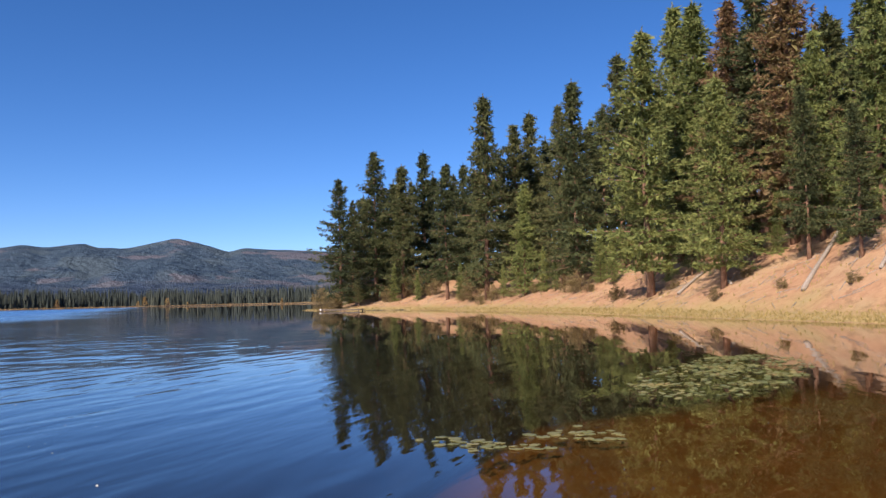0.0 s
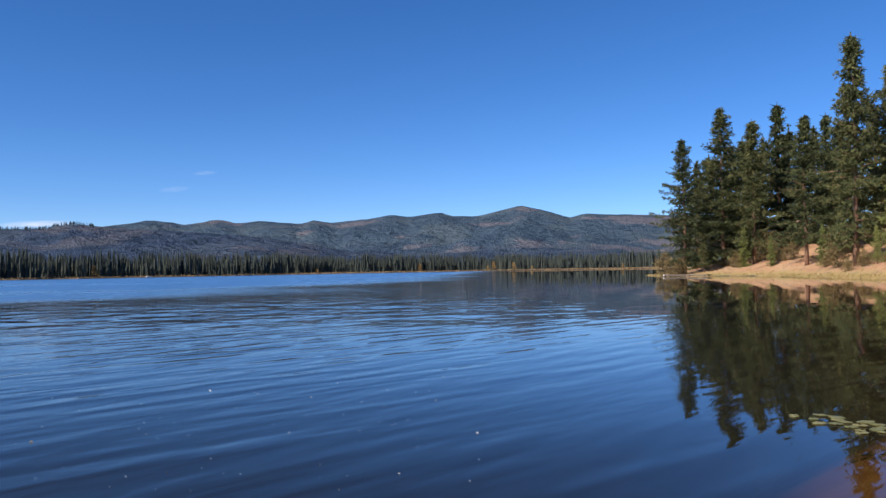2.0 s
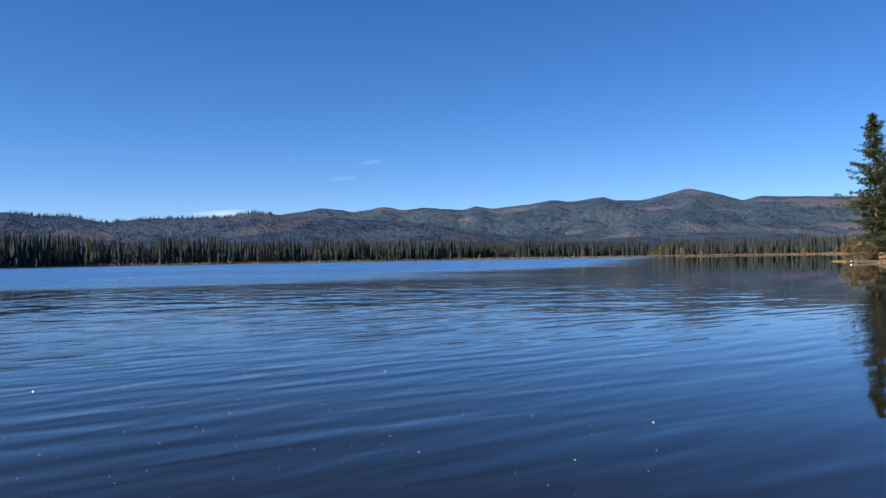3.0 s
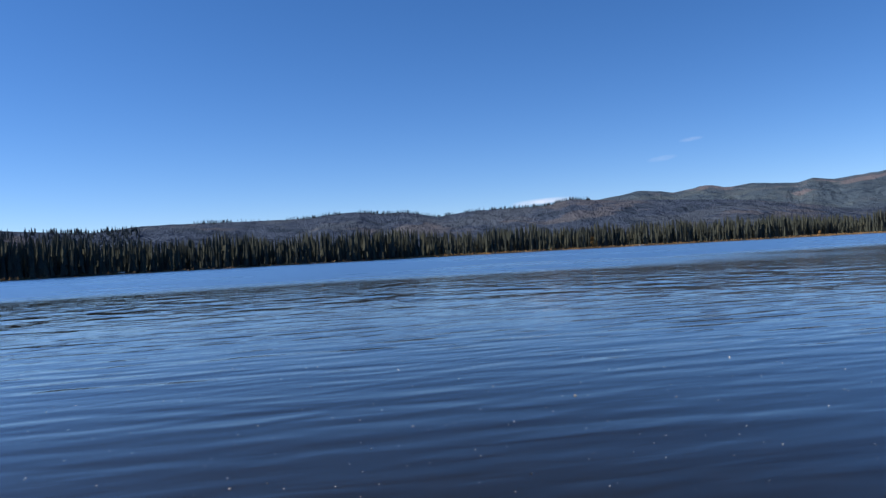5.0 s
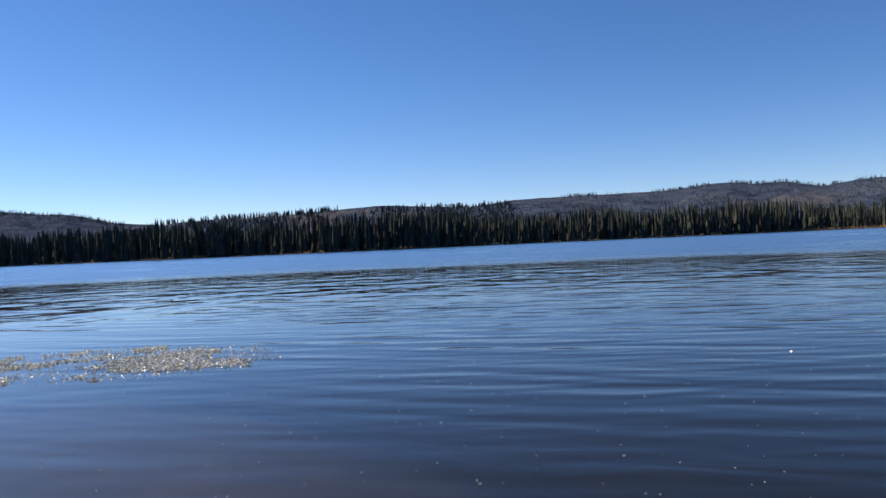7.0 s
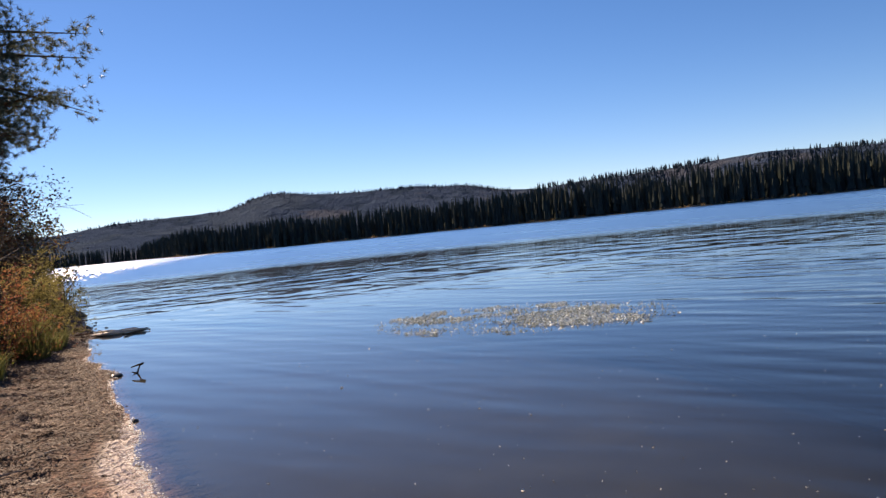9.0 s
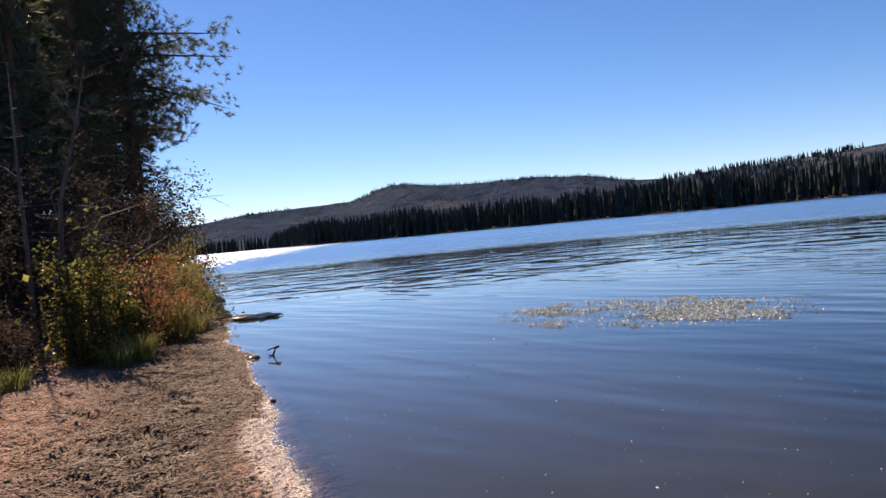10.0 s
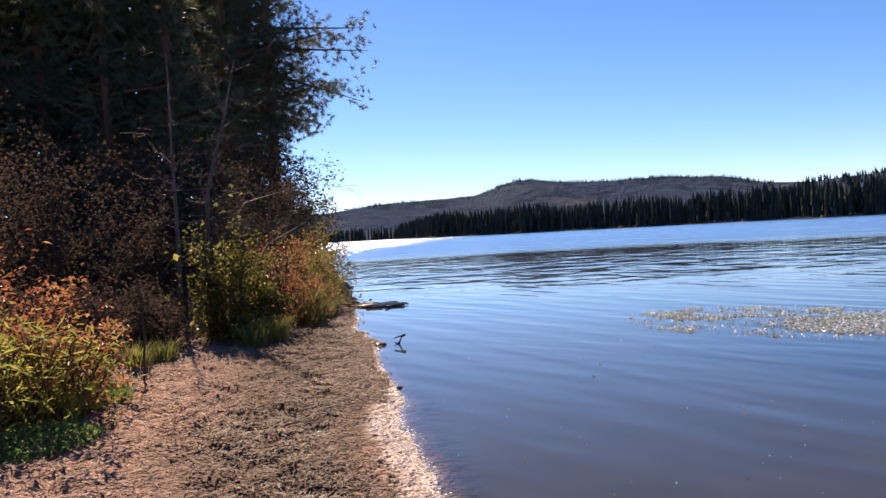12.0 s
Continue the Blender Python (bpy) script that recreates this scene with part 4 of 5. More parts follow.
def shrub(name, seed, radius, tall, mat, leaves, length=0.06, width=0.035, stems=14, hollow=0.04, label="", bend=0.5):
    """A many-stemmed shrub: an Empty with woody stems and a crown of single leaves."""
    rng = random.Random(seed)
    root = new(name)
    sb, lb = Build(), Build()
    lines = []
    for _ in range(stems):
        a = rng.uniform(0, 6.28)
        rr = radius * math.sqrt(rng.random()) * 1.02
        h = tall * rng.uniform(0.6, 1.05) * (1 - 0.42 * (rr / radius) ** 2)
        foot = Vector((math.cos(a) * rr * 0.35, math.sin(a) * rr * 0.35, -0.06))
        tip = Vector((math.cos(a) * rr, math.sin(a) * rr, h))
        mid = foot.lerp(tip, 0.5) + Vector((rng.gauss(0, 0.06), rng.gauss(0, 0.06), h * 0.12 * bend))
        pts = [foot, foot.lerp(mid, 0.6), mid, mid.lerp(tip, 0.55) + Vector((0, 0, 0.04 * h)), tip]
        sb.tube(pts, [0.014 * tall ** 0.5, 0.011, 0.008, 0.006, 0.003], 4, cap=False)
        lines.append(pts)
        for _k in range(4):
            q = rng.uniform(0.35, 0.95)
            i = min(int(q * 4), 3)
            st = pts[i].lerp(pts[i + 1], q * 4 - i)
            en = st + Vector((rng.gauss(0, 0.22), rng.gauss(0, 0.22), rng.uniform(0.05, 0.3))) * (0.5 + 0.4 * tall)
            sb.tube([st, st.lerp(en, 0.5) + Vector((0, 0, 0.02)), en], [0.005, 0.004, 0.002], 3, cap=False)
            lines.append([st, st.lerp(en, 0.33), st.lerp(en, 0.66), en, en])
    for _ in range(leaves):
        pts = rng.choice(lines)
        q = rng.random() ** 0.9
        if q < hollow:
            q = rng.uniform(hollow, 1)
        i = min(int(q * 4), 3)
        c = pts[i].lerp(pts[i + 1], q * 4 - i) + Vector((rng.gauss(0, 0.05), rng.gauss(0, 0.05), rng.gauss(0, 0.04))) * (0.6 + 0.5 * tall)
        if c.z < 0.02:
            c.z = rng.uniform(0.02, 0.2)
        if rng.random() < 0.3:
            c = Vector((c.x * 1.08 + rng.gauss(0, 0.05), c.y * 1.08 + rng.gauss(0, 0.05), c.z * rng.uniform(0.08, 0.6)))
        d = Vector((rng.gauss(0, 1), rng.gauss(0, 1), rng.gauss(0.1, 0.6))).normalized()
        lb.add(*leaf(rng, c, d, length * rng.uniform(0.6, 1.3), width * rng.uniform(0.7, 1.2)))
    part("stem", sb.mesh("stem", M_BARK_DARK), root)
    part("crown", lb.mesh("crown", mat), root)
    tagged(root, label, "shrub", "autumn shrubs by the beach")
    return root


def put(ob, x, y, turn=0.0, k=1.0, dz=0.0):
    ob.matrix_basis = Matrix.LocRotScale((x, y, height_at(x, y) + dz), Euler((0, 0, turn)), (k, k, k))
    return ob


def near_shrubs():
    # x, y, radius, height, leaf kind, leaves, leaf length, leaf width, label
    rows = [
        (-3.05, -7.35, 0.85, 1.35, M_LEAF_ORANGE, 3800, 0.065, 0.034, "orange and russet shrub at the sand's edge"),
        (-2.35, -7.9, 1.0, 2.05, M_LEAF_ORANGE, 2600, 0.075, 0.03, "tall rust-coloured shrub with arching tips"),
        (-3.75, -7.75, 0.55, 0.62, M_LEAF_RED, 1500, 0.05, 0.028, "low red-leaved shrub on the sand"),
        (-2.75, -6.95, 0.7, 0.85, M_LEAF_LANCE, 1500, 0.11, 0.026, "yellow-green willow shrub with lance leaves"),
        (-3.5, -7.25, 0.5, 0.75, M_LEAF_LANCE, 700, 0.10, 0.024, "yellow-green willow shrub with lance leaves"),
        (-3.5, -8.6, 0.8, 1.15, M_LEAF_RED, 1800, 0.055, 0.03, "dark red shrub with dry leaves"),
        (-7.75, -10.85, 0.75, 1.75, M_LEAF_GREEN, 4300, 0.07, 0.045, "dense glossy green shrub turning yellow"),
        (-8.6, -11.3, 0.75, 1.5, M_LEAF_GREEN, 3000, 0.065, 0.042, "glossy green shrub beside the sand"),
        # three low dark shrubs added to give the shade of the hollow
        (-6.35, -10.75, 0.75, 1.0, M_LEAF_SHADED, 3000, 0.06, 0.04, "low brown shrub with shade in its leaf colour at the sand's edge"),
        (-5.5, -10.3, 0.8, 0.9, M_LEAF_SHADED, 3000, 0.06, 0.04, "low brown shrub with shade in its leaf colour at the sand's edge"),
        (-4.6, -10.0, 0.75, 1.0, M_LEAF_SHADED, 2600, 0.06, 0.04, "low brown shrub with shade in its leaf colour at the sand's edge"),
        (-7.5, -11.05, 0.2, 2.5, M_LEAF_LANCE, 60, 0.12, 0.10, "thin leafy sapling with round yellow-green leaves"),
        (-9.6, -12.15, 0.7, 2.0, M_LEAF_RED, 2300, 0.06, 0.03, "bright red shrub among green ones"),
        (-9.0, -11.6, 0.5, 1.5, M_LEAF_RED, 900, 0.06, 0.03, "thin red shrub with sparse leaves"),
        (-10.15, -12.25, 0.6, 1.05, M_LEAF_ORANGE, 1800, 0.06, 0.03, "orange and gold shrub above the waterline"),
        (-10.8, -13.5, 0.8, 1.7, M_LEAF_RED, 1700, 0.06, 0.03, "dull red shrub with grey stems"),
        (-12.7, -14.5, 0.85, 1.55, M_LEAF_OLIVE, 7000, 0.075, 0.024, "olive willow shrub leaning to the water"),
        (-14.7, -16.9, 1.0, 1.9, M_LEAF_OLIVE, 6000, 0.085, 0.026, "olive willow shrub leaning to the water"),
        (-18.0, -20.9, 1.3, 2.2, M_LEAF_OLIVE, 5200, 0.10, 0.032, "olive willow shrub leaning to the water"),
        (-18.0, -21.9, 1.25, 4.9, M_LEAF_ORANGE, 4600, 0.12, 0.075, "tall orange-leaved shrub beneath the pines"),
        (-15.6, -19.4, 1.1, 2.1, M_LEAF_SHADED, 2600, 0.09, 0.05, "brownish shrub with grey stems beneath the pines"),
        (-12.0, -15.3, 1.2, 2.7, M_LEAF_SHADED, 2800, 0.07, 0.035, "brownish red shrub beneath the pines"),
        (-19.0, -24.0, 1.9, 6.0, M_LEAF_SHADED, 6000, 0.13, 0.08, "tall shaded thicket of dark leaves"),
        (-21.0, -27.5, 2.2, 7.0, M_LEAF_SHADED, 6000, 0.14, 0.09, "tall shaded thicket of dark leaves"),
        (-6.6, -13.6, 1.7, 3.3, M_LEAF_SHADED, 4200, 0.075, 0.045, "brown shrub with shade in its leaf colour and a few orange leaves"),
        (-4.3, -13.2, 1.6, 3.0, M_LEAF_SHADED, 4200, 0.075, 0.045, "brown shrub with shade in its leaf colour and a few orange leaves"),
        (-8.9, -14.6, 1.6, 3.4, M_LEAF_SHADED, 4200, 0.075, 0.045, "brown shrub with shade in its leaf colour and a few orange leaves"),
        (-2.2, -12.2, 1.6, 2.8, M_LEAF_SHADED, 3600, 0.075, 0.045, "brown shrub with shade in its leaf colour and a few orange leaves"),
        (0.2, -11.6, 1.6, 2.8, M_LEAF_SHADED, 3000, 0.075, 0.045, "brown shrub with shade in its leaf colour and a few orange leaves"),
        (-5.2, -16.8, 2.4, 4.6, M_LEAF_SHADED, 5000, 0.10, 0.06, "tall shaded thicket of dark leaves"),
        (-8.6, -18.2, 2.4, 4.8, M_LEAF_SHADED, 5000, 0.10, 0.06, "tall shaded thicket of dark leaves"),
        (-11.4, -18.6, 2.2, 4.8, M_LEAF_SHADED, 5000, 0.10, 0.06, "tall shaded thicket of dark leaves"),
        (-2.0, -16.2, 2.4, 4.4, M_LEAF_SHADED, 4600, 0.10, 0.06, "tall shaded thicket of dark leaves"),
        (-14.6, -21.0, 2.2, 4.8, M_LEAF_SHADED, 4600, 0.10, 0.06, "tall shaded thicket of dark leaves"),
        (*polar(148.5, 27), 2.6, 5.2, M_LEAF_SHADED, 4500, 0.17, 0.11, "tall shaded thicket of dark leaves"),
        (*polar(154, 25), 2.6, 5.0, M_LEAF_SHADED, 4500, 0.17, 0.11, "tall shaded thicket of dark leaves"),
        (*polar(159.5, 24), 2.6, 5.0, M_LEAF_SHADED, 4500, 0.17, 0.11, "tall shaded thicket of dark leaves"),
        (*polar(165, 23), 2.6, 5.0, M_LEAF_SHADED, 4500, 0.17, 0.11, "tall shaded thicket of dark leaves"),
    ]
    for n, (x, y, rad, tall, mat, count, ln, wd, label) in enumerate(rows):
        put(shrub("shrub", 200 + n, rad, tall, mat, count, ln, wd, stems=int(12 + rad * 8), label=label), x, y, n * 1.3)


near_shrubs()


def grass_clump(seed, radius, tall, count, mat, label, category="grass", width=0.007):
    rng = random.Random(seed)
    b = Build()
    for _ in range(count):
        a, q = rng.uniform(0, 6.28), radius * math.sqrt(rng.random())
        c = Vector((math.cos(a) * q * 0.6, math.sin(a) * q * 0.6, -0.02))
        h = tall * rng.uniform(0.5, 1.1)
        o = Vector((math.cos(a), math.sin(a), 0)) * h * rng.uniform(0.15, 0.75) + Vector((rng.gauss(0, 0.05), rng.gauss(0, 0.05), 0))
        s = Vector((-math.sin(a + rng.gauss(0, 0.8)), math.cos(a), 0)).normalized() * width
        m = c + o * 0.35 + Vector((0, 0, h * 0.65))
        e = c + o + Vector((0, 0, h))
        b.add([tuple(c - s), tuple(c + s), tuple(m + s * 0.8), tuple(m - s * 0.8), tuple(e)], [(0, 1, 2, 3), (3, 2, 4)])
    ob = new("grass_clump", b.mesh("grass_clump", mat))
    return tagged(ob, label, category, "grass clumps by the beach")


def near_grass():
    rows = [(-8.0, -10.2, 0.4, 0.42, 260, M_GRASS, "yellow-green grass clump at the shrub's foot"),
            (-7.4, -9.9, 0.3, 0.36, 160, M_GRASS, "yellow-green grass clump at the shrub's foot"),
            (-10.75, -12.75, 0.5, 0.8, 420, M_GRASS, "tall golden grass clump by the water"),
            (-10.3, -12.0, 0.4, 0.6, 300, M_GRASS, "tall golden grass clump by the water"),
            (-11.75, -13.2, 0.4, 0.4, 260, M_GRASS, "tall golden grass clump by the water"),
            (-11.3, -12.8, 0.35, 0.38, 220, M_GRASS, "tall golden grass clump by the water"),
            (-5.15, -9.15, 0.28, 0.32, 170, M_GRASS, "short green grass clump on the sand"),
            (-5.7, -9.5, 0.3, 0.3, 170, M_GRASS, "short green grass clump on the sand"),
            (-4.4, -8.7, 0.3, 0.34, 170, M_GRASS, "short green grass clump on the sand"),
            (-3.95, -8.25, 0.3, 0.55, 200, M_GRASS, "grass clump growing through a low shrub"),
            (-3.3, -7.0, 0.3, 0.4, 150, M_GRASS, "grass clump growing through a low shrub"),
            (-4.0, -7.55, 0.35, 0.2, 220, M_CLOVER, "dark green low plants at the shrub's foot")]
    for n, (x, y, rad, tall, count, mat, label) in enumerate(rows):
        put(grass_clump(400 + n, rad, tall, count, mat, label), x, y, n)
    rng = random.Random(77)
    b = Build()
    for _ in range(2600):
        a, q = rng.uniform(0, 6.28), math.sqrt(rng.random())
        c = Vector((math.cos(a) * q * 0.62, math.sin(a) * q * 0.36, rng.uniform(0.0, 0.16) * (1.1 - q * q)))
        d = Vector((rng.gauss(0, 1), rng.gauss(0, 1), rng.gauss(0.3, 0.5))).normalized()
        b.add(*leaf(rng, c, d, rng.uniform(0.02, 0.045), 0.02))
    ob = new("clover_patch", b.mesh("clover_patch", M_CLOVER))
    put(ob, -2.75, -6.35, 0.3)
    tagged(ob, "low dark green clover patch on the sand", "plants", kind="stuff")


near_grass()


def bare_tree(name, seed, pts, r0, twigs, twig_len, mat, label):
    """A leafless stem through the given points, with forking twigs."""
    rng = random.Random(seed)
    b = Build()
    pts = [Vector(p) for p in pts]
    n = len(pts)
    b.tube(pts, [r0 * (1 - 0.85 * i / (n - 1)) for i in range(n)], 7)
    for _ in range(twigs):
        q = rng.uniform(0.25, 1.0) * (n - 1)
        i = min(int(q), n - 2)
        s = pts[i].lerp(pts[i + 1], q - i)
        d = Vector((rng.gauss(0, 1), rng.gauss(0, 1), rng.gauss(0.05, 0.35))).normalized()
        ln = twig_len * rng.uniform(0.4, 1.1)
        e = s + d * ln
        m = s.lerp(e, 0.5) + Vector((rng.gauss(0, 0.05), rng.gauss(0, 0.05), rng.gauss(0.03, 0.05))) * ln
        b.tube([s, m, e], [r0 * 0.2, r0 * 0.13, 0.003], 4, cap=False)
        for _k in range(4):
            s2 = m.lerp(e, rng.random())
            e2 = s2 + (d + Vector((rng.gauss(0, 0.6), rng.gauss(0, 0.6), rng.gauss(0, 0.4)))).normalized() * ln * 0.4
            b.tube([s2, e2], [0.006, 0.002], 3, cap=False)
    root = new(name)
    part("trunk", b.mesh("trunk", mat, smooth=True), root)
    return tagged(root, label, "tree")


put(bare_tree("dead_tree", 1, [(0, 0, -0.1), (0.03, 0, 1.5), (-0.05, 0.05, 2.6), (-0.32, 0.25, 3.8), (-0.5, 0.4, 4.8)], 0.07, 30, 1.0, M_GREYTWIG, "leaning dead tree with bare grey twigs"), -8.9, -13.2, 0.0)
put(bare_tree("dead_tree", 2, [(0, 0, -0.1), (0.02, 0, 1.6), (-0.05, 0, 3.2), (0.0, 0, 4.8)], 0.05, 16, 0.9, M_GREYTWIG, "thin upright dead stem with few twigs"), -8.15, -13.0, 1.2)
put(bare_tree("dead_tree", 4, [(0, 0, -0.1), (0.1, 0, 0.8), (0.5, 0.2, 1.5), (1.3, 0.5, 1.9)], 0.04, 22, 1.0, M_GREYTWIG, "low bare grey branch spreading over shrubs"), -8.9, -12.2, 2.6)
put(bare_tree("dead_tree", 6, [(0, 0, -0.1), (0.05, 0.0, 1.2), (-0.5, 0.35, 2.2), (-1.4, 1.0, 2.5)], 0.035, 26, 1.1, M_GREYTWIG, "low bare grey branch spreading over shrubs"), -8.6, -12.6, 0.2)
put(bare_tree("bare_sapling", 3, [(0, 0, -0.05), (-0.06, -0.03, 0.5), (-0.04, -0.08, 1.1), (0.12, -0.12, 1.7)], 0.016, 5, 0.3, M_BARK_DARK, "dark bare sapling at the edge of the sand"), -4.9, -8.55, 0.0)


# ------------------------------------------------------------------ beach litter, driftwood and stones
def beach_litter():
    rng = np.random.RandomState(4)
    r2 = random.Random(6)
    n = 170000
    t = -1.5 + 23 * rng.uniform(0, 1, n) ** 1.35
    s = 0.02 + 4.6 * rng.uniform(0, 1, n) ** 1.6
    # along the waterline (direction of the beach) and inland from it
    ux, uy = -0.687, -0.727
    x = -1.2 + ux * t - uy * s
    y = -0.4 + uy * t + ux * s
    d = shore_distance(x, y)
    band = np.exp(-((d - 0.9 - 0.2 * np.sin(t * 1.3)) / 0.5) ** 2)
    band = np.where(t > 7.0, np.exp(-((d - 0.5) / 0.7) ** 2), band)
    clump = fbm(x * 1.6, y * 1.6, 80)
    clear = np.interp(y, (-6.6, -5.8, -4.4, -3.5), (0.02, 0.12, 0.17, 0.20)) + 0.12 * (clump - 0.5)
    chance = band * 1.0 + 0.22 * sstep(d, 0.4, 1.2) * sstep(clump, 0.35, 0.65)
    chance = np.where(d < clear, np.where(d > 0.05, 0.015, 0.0), chance)
    keep = rng.uniform(0, 1, n) < chance
    x, y, d = x[keep], y[keep], d[keep]
    z = height(x, y)
    b = Build()
    for px, py, pz in zip(x, y, z):
        a = r2.uniform(0, 6.28)
        c = Vector((px, py, pz + 0.006))
        if r2.random() < 0.45:
            ln, w = r2.uniform(0.03, 0.15), r2.uniform(0.0025, 0.0055)
            e = Vector((math.cos(a), math.sin(a), r2.gauss(0, 0.1))) * ln
            g = Vector((-math.sin(a), math.cos(a), r2.gauss(0, 0.25))) * w
            h = Vector((0, 0, r2.uniform(0.002, 0.012)))
            b.add([tuple(c - g), tuple(c + g), tuple(c + e * 0.5 + g + h), tuple(c + e * 0.5 - g + h), tuple(c + e)], [(0, 1, 2, 3), (3, 2, 4)])
        else:
            ln, w = r2.uniform(0.015, 0.05), r2.uniform(0.006, 0.018)
            u = Vector((math.cos(a), math.sin(a), r2.gauss(0, 0.18))) * ln
            v = Vector((-math.sin(a), math.cos(a), r2.gauss(0, 0.18))) * w
            k = Vector((0, 0, r2.uniform(0.002, 0.008)))
            b.add([tuple(c - u * 0.5), tuple(c + v), tuple(c + u * 0.5), tuple(c - v), tuple(c + k)], [(0, 1, 4), (1, 2, 4), (2, 3, 4), (3, 0, 4)])
    ob = new("beach_litter", b.mesh("beach_litter", M_LITTER))
    tagged(ob, "brown bark chips, straw and twigs strewn on sand", "litter", kind="stuff")


beach_litter()


def clods():
    """Small stones and lumps of sand over the beach."""
    rng = random.Random(14)
    b = Build()
    for n in range(1300):
        t, s = rng.uniform(0, 22), rng.uniform(0.1, 4.4)
        x, y = -1.2 - 0.687 * t + 0.727 * s, -0.4 - 0.727 * t - 0.687 * s
        q = rng.uniform(0.006, 0.022)
        z = height_at(x, y)
        b.add([(x + q * math.cos(k * 1.26 + n), y + q * math.sin(k * 1.26 + n), z) for k in range(5)] + [(x + rng.gauss(0, 0.002), y, z + q * rng.uniform(0.5, 1.0))],
              [(k, (k + 1) % 5, 5) for k in range(5)])
    ob = new("pebbles", b.mesh("pebbles", M_STONE_DRY))
    tagged(ob, "small brown pebbles and clods on the beach", "pebbles", kind="stuff")


clods()


def foam():
    """White chips along the waterline, added in place of sun glints on wet sand."""
    rng = random.Random(15)
    b = Build()
    for _ in range(3000):
        t = -1.5 + rng.random() ** 1.4 * 25
        x, y = -2.6 - 0.687 * t, -2.0 - 0.727 * t
        # slide to the waterline
        d = float(shore_distance(np.array([x]), np.array([y]))[0])
        x, y = x - 0.727 * (d - 0.02) + rng.gauss(0, 0.035), y + 0.687 * (d - 0.02) + rng.gauss(0, 0.035)
        q = rng.uniform(0.004, 0.014)
        b.add([(x + q * math.cos(k * 1.57 + t), y + q * math.sin(k * 1.57 + t), 0.006) for k in range(4)] + [(x, y, 0.006 + q * 0.3)], [(k, (k + 1) % 4, 4) for k in range(4)])
    ob = new("foam", b.mesh("foam", M_GLINT))
    tagged(ob, "thin line of white chips for sun glints along the waterline", "foam", kind="stuff")


foam()


def stone(name, seed, rx, ry, rz, mat, label, category="stone"):
    bm = bmesh.new()
    bmesh.ops.create_icosphere(bm, subdivisions=3, radius=1)
    for v in bm.verts:
        k = 1 + 0.28 * (noise.noise(v.co * 1.4 + Vector((seed, 0, 0))))
        v.co = Vector((v.co.x * rx, v.co.y * ry, v.co.z * rz)) * k
    me = bpy.data.meshes.new(name)
    bm.to_mesh(me)
    bm.free()
    me.materials.append(mat)
    me.polygons.foreach_set("use_smooth", [True] * len(me.polygons))
    return tagged(new(name, me), label, category)


def stick(name, seed, pts, r0, mat, label, category="driftwood", forks=()):
    b = Build()
    n = len(pts)
    b.tube(pts, [r0 * (1 - 0.5 * i / (n - 1)) for i in range(n)], 6)
    for f in forks:
        b.tube(f, [r0 * 0.7, r0 * 0.35], 5)
    return tagged(new(name, b.mesh(name, mat, smooth=True)), label, category)


